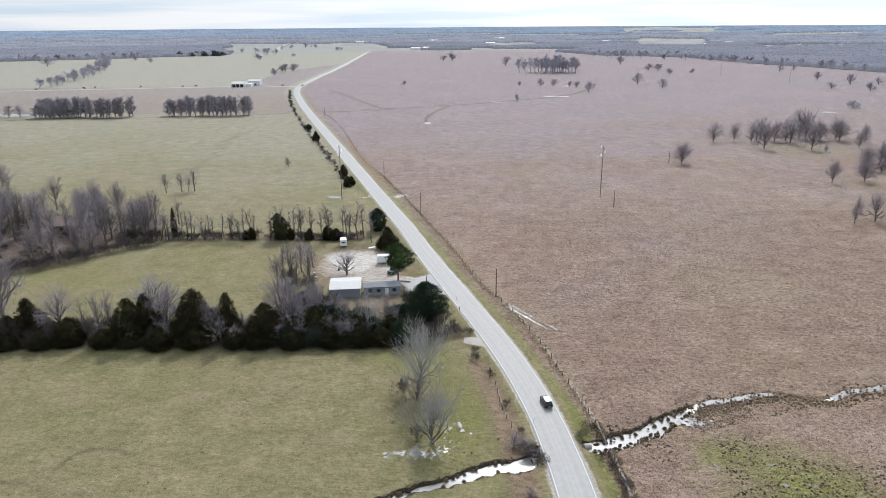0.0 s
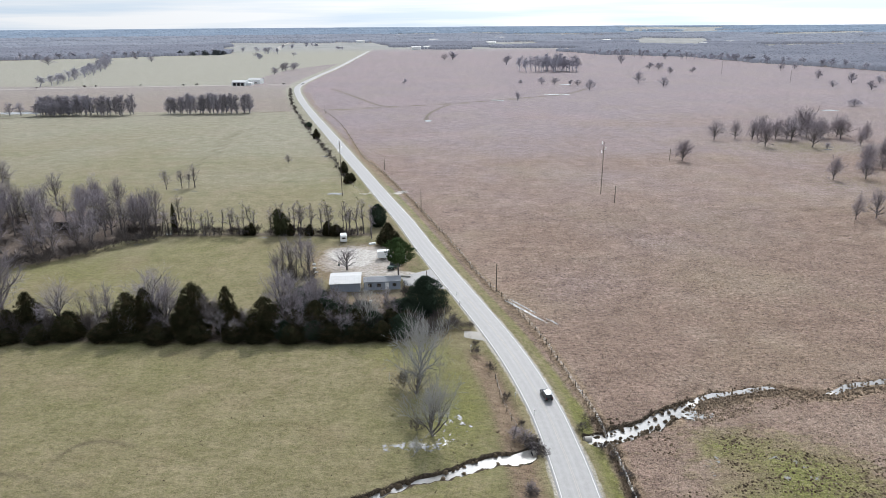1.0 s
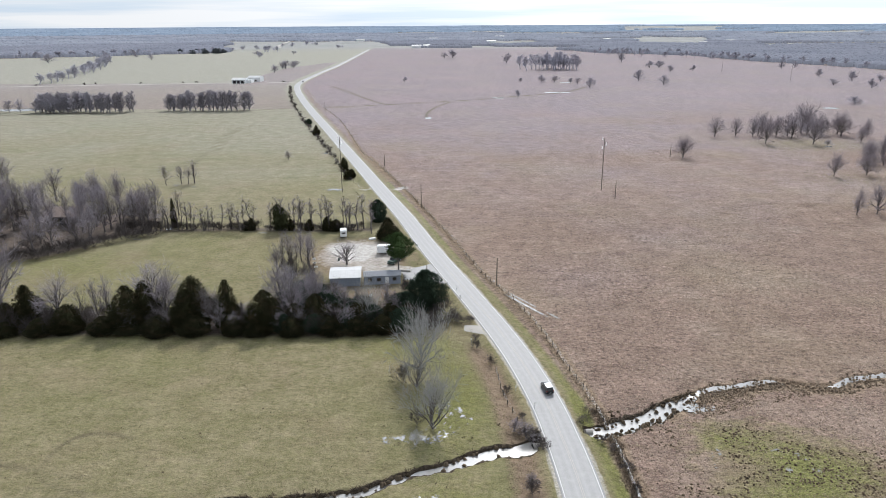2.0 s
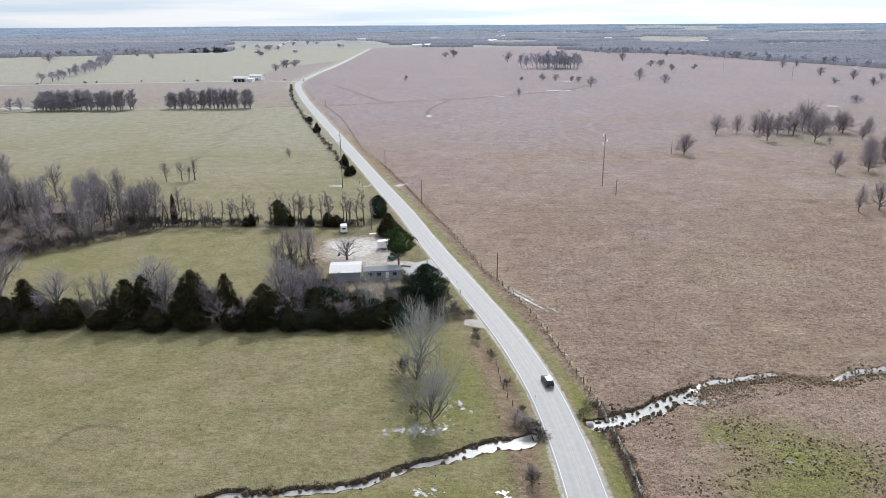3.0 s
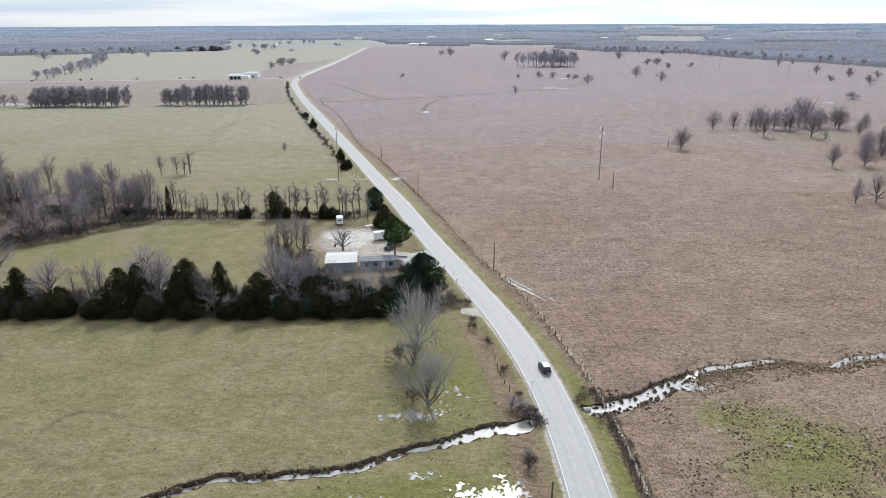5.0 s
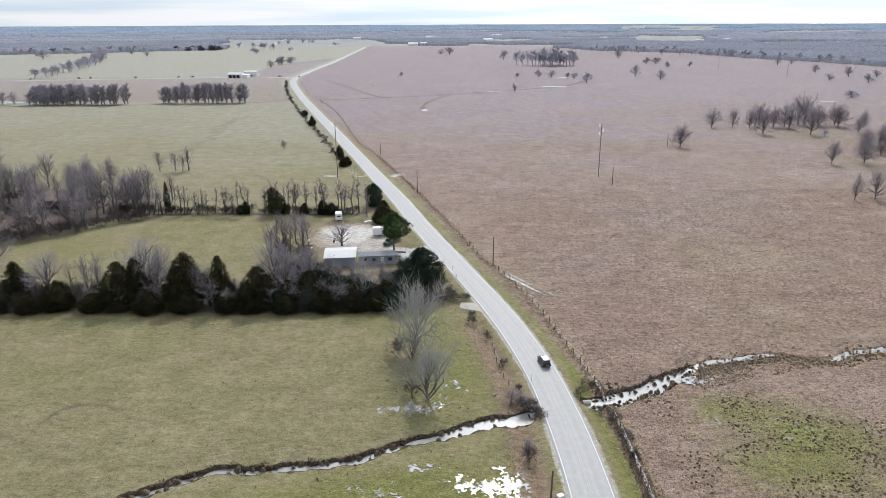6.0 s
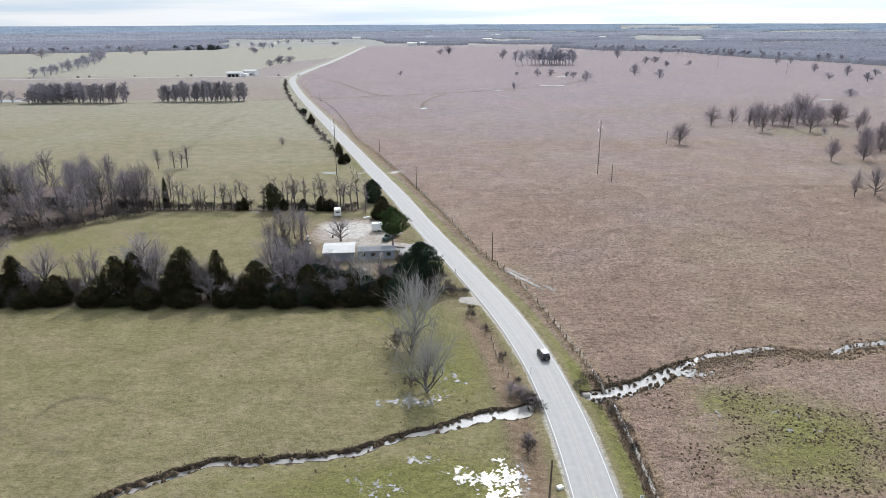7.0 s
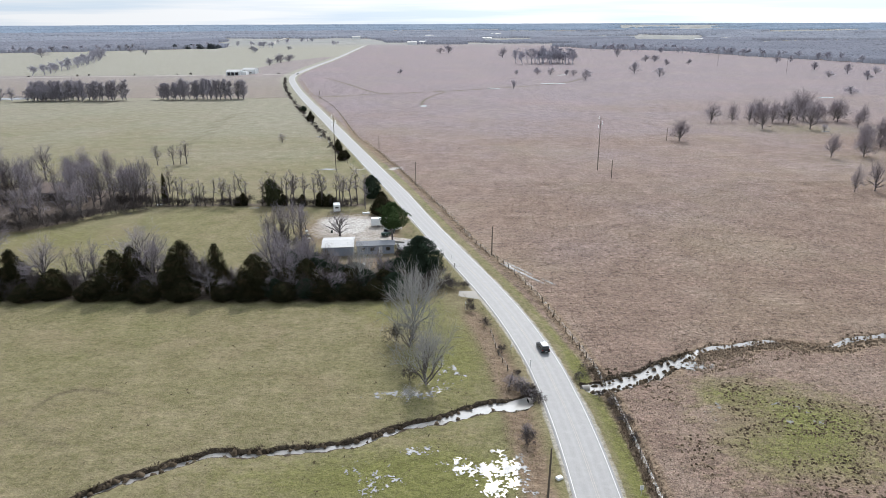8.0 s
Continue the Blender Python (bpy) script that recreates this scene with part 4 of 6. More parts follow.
far_row = Stand([lambda s=s: bare_tree(s, "row", HAZED_BARK, HAZED_TWIG, "far leafless tree in a shelter row", fine=0.040, sprays=9, depth=2) for s in (91, 92, 93)], 10.0)


far_cedar = Stand([lambda s=s: cedar_tree(s, "far evergreen at the edge of the woods, tinted with haze", "cone", HAZED_EVERGREEN, 3000, 0.9) for s in (57, 58)], 6.0)
olive_tree = Stand([lambda: cedar_tree(63, "olive green evergreen tree hung with ivy", "round", OLIVE, 9000, 0.42)], 6.2)


class Grove:
    """Far trees, too many to tell apart: joined into one mesh."""

    def __init__(self, style, seeds):
        self.raw = []
        for s in seeds:
            trunk, crown, _ = bare_meshes(s, style, False, 0.05, 7, 2)
            n = len(trunk.v)
            tris = [(f[0], f[k], f[k + 1]) for f in trunk.f for k in range(1, len(f) - 1)]
            tris += [(n + f[0], n + f[k], n + f[k + 1]) for f in crown.f for k in range(1, len(f) - 1)]
            self.raw.append((np.array(trunk.v + crown.v), np.array(tris)))
        self.at = []

    def plant(self, x, y, h, w):
        self.at.append((x, y, h, w))

    def build(self, label):
        vs, ts, n = [], [], 0
        r = np.random.RandomState(3)
        for i, (x, y, h, w) in enumerate(self.at):
            v, t = self.raw[i % len(self.raw)]
            a = r.uniform(0, 6.28)
            u = np.column_stack([v[:, 0] * math.cos(a) - v[:, 1] * math.sin(a), v[:, 0] * math.sin(a) + v[:, 1] * math.cos(a), v[:, 2]])
            vs.append(u * (w / 10, w / 10, h / 10) + (x, y, float(far_rise(np.array(x), np.array(y))) - 0.05))
            ts.append(t + n)
            n += len(v)
        arrays("far_trees", np.concatenate(vs), np.concatenate(ts), HAZED_GROVE, "stuff", label, "trees")


grove = Grove("upright", (95, 96, 97))
ROW, RIGHT, HEDGE = "hedgerow beside the near pasture", "trees on the brown grassland", "tree line behind the yard"
rr = random.Random(5)

# the near hedgerow: cedars, bare trees and brush
for x, y, h, w in ((-96.3, 141.6, 10.6, 6.2), (-86.4, 139.8, 6.5, 6.5), (-73.1, 140.3, 10.6, 7.2), (-70.2, 142.6, 10.8, 6.0), (-59.5, 139.8, 9.9, 7.4), (-58.8, 143.7, 11.9, 7.6), (-50.8, 140.7, 12.1, 4.8), (-41.9, 139.6, 9.8, 7.6), (-26.2, 141.2, 5.9, 5.8), (-31.0, 142.4, 7.9, 6.2), (-20.4, 141.7, 5.6, 5.4), (-100.7, 140.2, 6.6, 5.8), (-13.9, 141.9, 5.0, 5.8), (-9.9, 144.0, 4.6, 5.3), (-35.1, 140.3, 6.4, 5.5)):
    cedar.plant(x, y, h, w, ROW)
for x, y, h, w in ((-108.8, 151.0, 18.5, 13.2), (-109.5, 144.6, 17.0, 12.0), (-90.3, 142.1, 13.8, 9.0), (-69.0, 143.8, 15.5, 14.0), (-65.2, 142.6, 13.5, 9.0), (-39.9, 146.7, 14.9, 10.1), (-36.2, 142.4, 13.0, 8.2), (-31.9, 147.2, 12.3, 8.4)):
    spread.plant(x, y, h, w, ROW)
for x, y, h, w in ((-84.4, 141.5, 11.3, 5.0), (-80.2, 141.5, 12.4, 5.0), (-78.1, 142.1, 13.1, 4.8), (-56.2, 141.3, 11.2, 5.8), (-52.8, 140.2, 10.3, 5.8), (-24.7, 144.1, 10.0, 6.4), (-14.4, 147.1, 9.2, 6.6), (-46.1, 140.1, 7.2, 5.2), (-92.7, 141.0, 8.8, 5.2), (-73.3, 141.4, 9.9, 5.2), (-104, 142, 12, 6), (-28, 150, 9, 6), (-35, 155, 9, 6), (-41, 160, 9, 6), (-22, 148, 8, 5)):
    upright.plant(x, y, h, w, ROW)
antler.plant(-18.4, 141.6, 13.6, 7.0, ROW)
for i in range(84):
    x = -108 + i * 1.25 + rr.uniform(-0.8, 0.8)
    (shrub if i % 4 else upright).plant(x, rr.uniform(137.6, 145.5), rr.uniform(3.4, 6.8), rr.uniform(3.5, 5.5), ROW)
for i in range(12):
    cedar.plant(rr.uniform(-106, -12), rr.uniform(140, 145), rr.uniform(3.0, 5.0), rr.uniform(4.5, 6.5), ROW)
for i in range(13):
    cedar.plant(-107 + i * 7.2 + rr.uniform(-1.5, 1.5), rr.uniform(137.4, 139.0), rr.uniform(2.6, 4.4), rr.uniform(5.0, 7.0), ROW)
for i in range(13):
    (cedar if i % 3 else laurel).plant(-37 + i * 2.2 + rr.uniform(-0.6, 0.6), rr.uniform(138.2, 142.5), rr.uniform(4.0, 6.2), rr.uniform(4.5, 6.0), ROW)
for x, y, h, w in ((-38.5, 150, 6, 6), (-34, 152, 5, 6), (-30, 158, 4.5, 5), (-26, 151, 4.5, 5), (-20, 150, 4.0, 5), (-15, 152, 4.0, 5), (-41, 166, 7, 6), (-38, 170, 6, 6), (-44, 174, 6, 6), (-36, 163, 6, 6), (-11, 160, 5, 5), (-2.0, 150, 4.2, 5.2), (0.5, 147, 3.0, 4.0), (2.5, 143, 2.2, 3.5), (-5, 141, 2.5, 5), (-1.5, 141.5, 2.2, 4.5), (-3.5, 144, 3.2, 5), (0.0, 143.5, 2.6, 4.5), (-8, 142, 3, 5), (1.0, 145, 2.4, 4), (-2.5, 146.5, 3.4, 5)):
    shrub.plant(x, y, h, w, "brush round the house")
for x, y, h in ((-47.0, 176.8, 11.7), (-45.6, 181.2, 11.1), (-43.1, 184.9, 10.7), (-41.0, 183.0, 9.6), (-42.5, 174.6, 10.7), (-40.4, 188.2, 8.8), (-47.2, 172.6, 9.8), (-44.5, 178.6, 10.5), (-39.8, 179.5, 8.5)):
    upright.plant(x, y, h, 5.2, "clump of bare trees beside the yard")
for x, y, h, w in ((-51.6, 138.2, 7.6, 5.0), (-48.6, 138.4, 5.4, 5.0), (-63.5, 138.6, 6.0, 4.6), (-34.0, 139.0, 6.5, 4.5), (-25.2, 139.2, 6.0, 4.0)):
    upright.plant(x, y, h, w, ROW)
# beside the house and in the near pasture
laurel.plant(-5.9, 151.2, 10.2, 8.4)
laurel.plant(-10.5, 147.5, 6.0, 6.5)
for x, y, h, w in ((-39.5, 152, 4.6, 5.5), (-36, 156, 4.0, 5.0), (-33.5, 150, 4.4, 5.5), (-38, 161, 3.6, 4.6), (-29, 153, 3.6, 5.0), (-33, 160, 3.0, 4.0), (-22, 153, 2.8, 4.2), (-13, 153, 3.2, 4.4)):
    laurel.plant(x, y, h, w, "brush round the house")
laurel.plant(-30.0, 146.5, 6.2, 7.0, ROW)
laurel.plant(-24.5, 146.0, 5.2, 6.5, ROW)
antler.plant(-6.1, 118.2, 16.6, 13.0)
fan.plant(-3.1, 100.8, 13.2, 10.5)
fan.plant(-6.6, 114.6, 8.5, 9.0)
shrub.plant(-9.2, 116.0, 4.4, 5.4)
shrub.plant(-6.0, 102.2, 3.0, 4.0)
antler.plant(-5.6, 96.4, 2.6, 3.4)
pine.plant(-14.5, 177.8, 11.2, 7.4)
cedar.plant(-20.0, 206.4, 7.4, 6.0)
laurel.plant(-25.3, 226.3, 8.2, 5.6)
slim.plant(-25.9, 212.3, 8.7, 4.2)
spread.plant(-29.7, 182.9, 7.9, 8.5)
# the tree line behind the yard
for i in range(50):
    x = -108 + i * 1.65 + rr.uniform(-1.6, 1.6)
    if not -64.8 < x < -60.4:
        slim.plant(x, 216.8 + rr.uniform(-1.2, 1.2), rr.uniform(8.5, 13.5) - 2.5 * (-92 < x < -70), rr.uniform(3.6, 6.4), HEDGE)
for i in range(46):
    x = -108 + i * 1.72 + rr.uniform(-0.8, 0.8)
    if not -64.5 < x < -60.8:
        shrub.plant(x, 217 + rr.uniform(-1.0, 1.0), rr.uniform(2.2, 4.0), rr.uniform(3.5, 5.5), HEDGE)
for x, h, w in ((-41, 5, 4.0), (-38, 4, 4.0), (-66.5, 4.4, 2.8), (-68.5, 3.0, 2.6), (-47, 4, 3.0), (-53.5, 4.2, 2.4)):
    cedar.plant(x, 216.5, h, w, HEDGE)
for x, h, w in ((-57.4, 9.2, 5.2), (-56.0, 8.0, 4.6)):
    olive_tree.plant(x, 216.4, h, w, HEDGE)
cedar.plant(-93.6, 219.4, 10.6, 1.9, HEDGE)
# the wood beyond the small pasture
n = 0
while n < 104:
    x, y = rr.uniform(-190, -96), rr.uniform(186, 256)
    if y < 187 + 26 * float(smooth(np.array(x), -128, -100)) or (x > -118 and y > 236):
        continue
    if -146 < x < -124 and y < 222 and int(n) % 2:
        n += 0.25
        continue
    (upright, upright, spread)[int(n) % 3].plant(x, y, rr.uniform(11, 15.5), rr.uniform(6, 10), "wood of bare trees")
    n += 1
for i in range(30):
    t = i / 29
    x, y = -152 + 54 * t, 184 + 27 * max(0, (t - 0.45) / 0.55) + rr.uniform(-1, 2)
    shrub.plant(x, y, rr.uniform(3.0, 6.0), rr.uniform(5, 8), "wood of bare trees")
for i in range(44):
    x, y = rr.uniform(-185, -102), rr.uniform(192, 240)
    if y > 190 + 26 * float(smooth(np.array(x), -128, -100)):
        shrub.plant(x, y, rr.uniform(2.5, 5.5), rr.uniform(5, 9), "wood of bare trees")
# lone trees, shelter rows and bushes farther off
for x, y, h, w in ((-111.2, 286.6, 11.5, 7.5), (-116.1, 284.7, 8.7, 6.4), (-122.0, 282.7, 9.2, 6.4), (-113.5, 285.5, 8, 5)):
    upright.plant(x, y, h, w)
for x, y, h, w in ((-81.9, 338.4, 5.2, 4.6), (-202.3, 297.1, 11.6, 10.3), (-208.0, 294.0, 10.8, 10.3)):
    spread.plant(x, y, h, w)
for i in range(30):
    far_row.plant(-326 + i * 2.55 + rr.uniform(-1, 1), 536 + rr.uniform(-4, 5), rr.uniform(14, 16.5), rr.uniform(8.5, 11), "shelter row by the pond")
for i in range(30):
    far_row.plant(-226 + i * 2.3 + rr.uniform(-1, 1), 543 + rr.uniform(-3, 3), rr.uniform(12.5, 14.5) + 2.2 * (i > 7), rr.uniform(8, 10), "shelter row in the pasture")
for i in range(11):
    far_row.plant(-325 + i * 3.1 + rr.uniform(-1, 1), 532 + rr.uniform(-2, 2), rr.uniform(8, 13), rr.uniform(8, 10), "shelter row by the pond")
for x in (-362, -350, -341):
    far_spread.plant(x, 538, 11, 10, "shelter row by the pond")
for x, y, h, w in ((118.3, 340.5, 11.5, 11.4), (158.3, 404.5, 14.1, 11.2), (172.2, 408.1, 11.8, 8.2), (180.6, 403.8, 14.0, 8.0), (178.2, 380.9, 15.5, 10.0), (201.6, 399.1, 16.2, 11.5), (215.8, 417.2, 18.9, 18.0), (203.6, 378.4, 18.4, 11.6), (234.3, 406.1, 15.1, 12.3), (236.5, 414.3, 14.0, 12.7), (203.1, 324.5, 11.6, 10.2), (186.1, 297.8, 12.6, 9.5), (170.5, 295.9, 11.2, 7.0), (144.1, 232.2, 10.5, 4.4), (152.5, 234.2, 13.1, 8.4), (215.3, 330.9, 14.0, 7.7), (213.1, 331.4, 14, 7), (246.1, 400.4, 12, 7), (211.8, 323.7, 9, 7), (193.1, 311.8, 6, 7), (222.7, 406.4, 11.8, 10.0), (216.4, 410.8, 14.6, 10.7), (191.3, 415.9, 14.1, 11.3), (195, 405, 13, 10), (226, 413, 13, 10), (186, 409, 11, 9), (210, 338, 8, 9), (206, 318, 7, 8), (232.8, 382.9, 10.2, 7.5), (202.7, 407.1, 15.1, 12.7)):
    field_tree.plant(x, y, h, w * 1.15, RIGHT)
for x, y, h, w in ((335.9, 569.5, 6.0, 16.2), (234.3, 757.2, 10.8, 14.5), (218.9, 801.6, 14.0, 14.7), (299, 1041.3, 10.6, 18), (313, 1041.3, 10.6, 18), (301.1, 948.2, 9.7, 10.8), (338.2, 966.6, 8.3, 10.8), (451.7, 849.0, 10.7, 10.7), (409.4, 738.6, 7.6, 13.9), (430.7, 705.7, 9.5, 14.1), (455.1, 784.4, 12.4, 11.3), (485.6, 782.2, 9.3, 14.5), (470.7, 988.6, 12.4, 10.2), (506.0, 1021.7, 10.4, 10.0), (208.5, 372, 4, 5)):
    far_spread.plant(x, y, h, w, RIGHT)
for x, y, h, w in ((146.0, 717.8, 11.4, 14.1), (142.5, 770.4, 7.3, 9.7), (136.2, 778.0, 6.8, 8.5), (105.9, 794.7, 8.8, 12.0), (120.7, 793.6, 8.8, 11.7), (61.9, 622.1, 8.5, 6.0), (-52.6, 806.0, 6.4, 7.7), (81.4, 796.4, 5.1, 6.3), (96.5, 1177.7, 17.5, 20.0), (198.1, 1078.3, 15.2, 13.7), (293.2, 1188.5, 15.7, 15.0), (6.4, 1353.2, 16.8, 24.9), (-10, 1345, 13, 16)):
    far_spread.plant(x, y, h, w, RIGHT)
for i in range(26):
    grove.plant(rr.uniform(104, 184), rr.uniform(985, 1050), rr.uniform(16, 24), rr.uniform(12, 20))
for x, y in ((140, 1000), (152, 996), (160, 1004)):
    grove.plant(x, y, 27, 14)
for x, y, h, w in ((-249.9, 1056.4, 13.3, 18.3), (-256, 1060, 12, 16), (-242, 1075, 10, 14), (-248.5, 1109.2, 10.4, 20.0), (-247.0, 974.6, 11.5, 12.7), (-420.6, 1525.1, 9.5, 22.5), (-577.8, 1343.2, 12.6, 15.6), (-725.6, 1250.5, 17.7, 26.0), (-648.7, 1435.6, 9.0, 12.1)):
    far_spread.plant(x, y, h, w, "trees on the far pasture")
for i in range(46):
    t = (i / 45) ** 0.9
    grove.plant(-478 - 190 * t ** 1.4 + rr.uniform(-8, 8), 795 + 560 * t + rr.uniform(-8, 8), rr.uniform(11, 17), rr.uniform(11, 16))
for i in range(30):
    x = rr.uniform(290, 560)
    grove.plant(x, 1490 - (x - 290) * 0.95 + rr.uniform(-40, 10), rr.uniform(9, 14), rr.uniform(8, 13))
for i in range(70):
    x = rr.uniform(330, 760)
    grove.plant(x, float(wood_edge_y(x)) + rr.uniform(-6, 40), rr.uniform(9, 14), rr.uniform(10, 15))
for i in range(50):
    x = rr.uniform(-980, -430)
    grove.plant(x, float(wood_edge_y(x)) + rr.uniform(-6, 40), rr.uniform(10, 16), rr.uniform(12, 18))
for cx, cy, n, h in ((-433, 1697, 9, 15), (-390, 1432, 4, 11), (-349, 1574, 2, 11), (-408, 2167, 3, 12), (-300, 1900, 4, 11)):
    for i in range(n):
        grove.plant(cx + rr.uniform(-2.2, 2.2) * n, cy + rr.uniform(-14, 14), h * rr.uniform(0.75, 1.1), rr.uniform(9, 13))
grove.build("far bare trees along woods and field edges")
for x, y, h, w in ((-82.4, 416.5, 6.3, 4.0), (-50.4, 315.0, 6.0, 3.6), (-45.2, 293.8, 4.8, 3.8), (-44.2, 298.0, 4.2, 3.2)):
    cedar.plant(x, y, h, w, "evergreens along the fence")
laurel.plant(-96.7, 463.7, 3.8, 4.4, "evergreens along the fence")
for i in range(84):
    q = FENCE_L[int(8 + i * (len(FENCE_L) - 12) / 84)]
    shrub.plant(q[0] + rr.uniform(-1.0, 1.0), q[1], rr.uniform(0.9, 2.6), rr.uniform(2.4, 4.4), "brush along the fence")


for i in range(16):
    q = SIDE_ROAD[int((i + 0.5) * (len(SIDE_ROAD) - 6) / 16)]
    shrub.plant(q[0] + rr.uniform(-5, 5), q[1] + 7 + rr.uniform(-1, 1), rr.uniform(1.6, 3.6), rr.uniform(2.5, 5.0), "brush along the side road")
for i in range(12):
    far_cedar.plant(-600 + rr.uniform(-45, 60), 1640 + rr.uniform(-20, 30), rr.uniform(9, 13), rr.uniform(10, 15), "far evergreens at the wood edge")


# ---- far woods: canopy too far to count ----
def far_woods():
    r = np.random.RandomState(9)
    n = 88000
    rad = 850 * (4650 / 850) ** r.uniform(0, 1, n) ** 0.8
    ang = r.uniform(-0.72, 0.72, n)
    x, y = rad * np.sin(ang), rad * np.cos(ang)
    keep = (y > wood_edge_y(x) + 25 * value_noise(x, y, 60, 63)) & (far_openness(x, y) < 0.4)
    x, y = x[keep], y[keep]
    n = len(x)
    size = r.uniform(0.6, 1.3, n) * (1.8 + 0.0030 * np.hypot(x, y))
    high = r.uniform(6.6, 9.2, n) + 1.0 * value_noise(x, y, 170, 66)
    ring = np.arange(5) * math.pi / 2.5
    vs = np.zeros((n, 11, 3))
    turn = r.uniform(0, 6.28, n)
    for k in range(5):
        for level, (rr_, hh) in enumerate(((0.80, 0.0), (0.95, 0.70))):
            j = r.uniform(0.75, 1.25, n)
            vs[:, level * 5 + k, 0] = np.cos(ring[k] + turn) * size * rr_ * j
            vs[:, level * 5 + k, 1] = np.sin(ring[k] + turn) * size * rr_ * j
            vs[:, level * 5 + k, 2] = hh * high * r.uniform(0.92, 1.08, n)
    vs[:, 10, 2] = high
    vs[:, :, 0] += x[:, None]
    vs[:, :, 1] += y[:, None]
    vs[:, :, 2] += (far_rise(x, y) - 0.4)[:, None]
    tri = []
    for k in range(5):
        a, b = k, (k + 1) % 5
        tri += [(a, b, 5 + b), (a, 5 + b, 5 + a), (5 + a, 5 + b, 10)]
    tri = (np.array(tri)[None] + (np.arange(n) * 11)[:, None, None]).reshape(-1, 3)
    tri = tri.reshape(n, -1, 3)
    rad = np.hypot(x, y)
    # three bands, each with more haze in colour and emission
    for lo, hi, material, label in ((0, 2500, FAR_CANOPY, "far bare winter woodland with haze in its colour and glow"), (2500, 3500, HAZE_CANOPY, "bare winter woodland beyond the fields with haze in its colour and glow"), (3500, 9999, DISTANCE, "wooded distance below the horizon, coloured and glowing haze blue")):
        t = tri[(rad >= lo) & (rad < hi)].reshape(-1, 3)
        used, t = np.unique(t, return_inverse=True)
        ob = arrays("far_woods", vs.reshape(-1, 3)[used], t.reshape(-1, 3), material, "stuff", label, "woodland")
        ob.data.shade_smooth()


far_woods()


def distant_hills():
    """Low ridge along the horizon; its haze blue is painted and glows."""
    mb = MB()
    n = 220
    for j, (rad, up) in enumerate(((4600, 0.0), (4640, 7.0))):
        for i in range(n + 1):
            a = -0.9 + 1.8 * i / n
            lift = up + (2.5 * noise.noise(Vector((i * 0.09, j, 0))) + 1.2 * noise.noise(Vector((i * 0.4, j, 3)))) * (up > 0)
            mb.v.append((rad * math.sin(a), rad * math.cos(a), 40.0 + lift if up else 30.0))
    mb.f = [(i, i + 1, n + 2 + i, n + 1 + i) for i in range(n)]
    tagged(part("backdrop", mb, DISTANCE), "low wooded ridge on the horizon, coloured and glowing haze blue", "hills", "", "structure")


distant_hills()


# ---- tufts of grass and rushes ----
def blades(name, x, y, size, count, lean, material, label, seed, kind="stuff", sink=0.03):
    """Tufts of upright blades, count to a tuft."""
    r = np.random.RandomState(seed)
    n = len(x)
    z = ground_height(x, y) - sink
    a = r.uniform(0, 6.28, (n, count))
    s = size[:, None] * r.uniform(0.6, 1.2, (n, count))
    bx = x[:, None] + np.cos(a) * s * 0.22
    by = y[:, None] + np.sin(a) * s * 0.22
    w = s * 0.20
    tips = lean * s
    vs = np.zeros((n, count, 3, 3))
    vs[..., 0, 0], vs[..., 0, 1] = bx - np.sin(a) * w, by + np.cos(a) * w
    vs[..., 1, 0], vs[..., 1, 1] = bx + np.sin(a) * w, by - np.cos(a) * w
    vs[..., 2, 0], vs[..., 2, 1] = bx + np.cos(a) * tips, by + np.sin(a) * tips
    vs[..., :2, 2] = z[:, None, None]
    vs[..., 2, 2] = z[:, None] + s * r.uniform(0.6, 1.0, (n, count))
    flat = vs.reshape(-1, 3)
    return arrays(name, flat, np.arange(len(flat)).reshape(-1, 3), material, kind, label, "grass")


def mounds(name, x, y, size, material, label, seed, sink=0.55):
    """Low shaggy clumps: rough domes, each its own island."""
    r = np.random.RandomState(seed)
    n = len(x)
    z = ground_height(x, y, False) - sink
    vs = np.zeros((n, 15, 3))
    for lv, (rad, up) in enumerate(((1.1, -0.2), (0.66, 0.70))):
        for k in range(7):
            a = k * 0.898 + lv * 0.45 + r.uniform(-0.2, 0.2, n)
            s = size * rad * r.uniform(0.45, 1.45, n)
            vs[:, lv * 7 + k] = np.stack([x + np.cos(a) * s, y + np.sin(a) * s, z + up * size * r.uniform(0.45, 1.35, n)], -1)
    vs[:, 14] = np.stack([x, y, z + size * 1.15], -1)
    tri = []
    for k in range(7):
        m = (k + 1) % 7
        tri += [(k, m, 7 + m), (k, 7 + m, 7 + k), (7 + k, 7 + m, 14)]
    tri = (np.array(tri)[None] + (np.arange(n) * 15)[:, None, None]).reshape(-1, 3)
    arrays(name, vs.reshape(-1, 3), tri, material, "stuff", label, "grass")


tr = np.random.RandomState(77)


def scatter(n, x0, x1, y0, y1, rule):
    x, y = tr.uniform(x0, x1, n), y0 + (y1 - y0) * tr.uniform(0, 1, n) ** 1.5
    d, _ = near_line(x, y, ROAD_COARSE)
    k = rule(x, y, d)
    return x[k], y[k]


def off_creek(x, y):
    a, _ = near_line(x, y, CREEK_L)
    b, _ = near_line(x, y, CREEK_R)
    return (np.abs(a) > creek_width(x, "left") + 0.5) & (np.abs(b) > creek_width(x, "right") + 0.5)


x, y = scatter(100000, 18, 190, 62, 250, lambda x, y, d: (d > 9.5) & (np.abs(x) < 0.72 * y + 6) & off_creek(x, y) & (value_noise(x, y, 6, 70) > -0.5))
blades("grass_tufts", x, y, tr.uniform(0.14, 0.32, len(x)), 3, 0.9, DEAD, "tufts of dormant brown grass on the open field", 71)
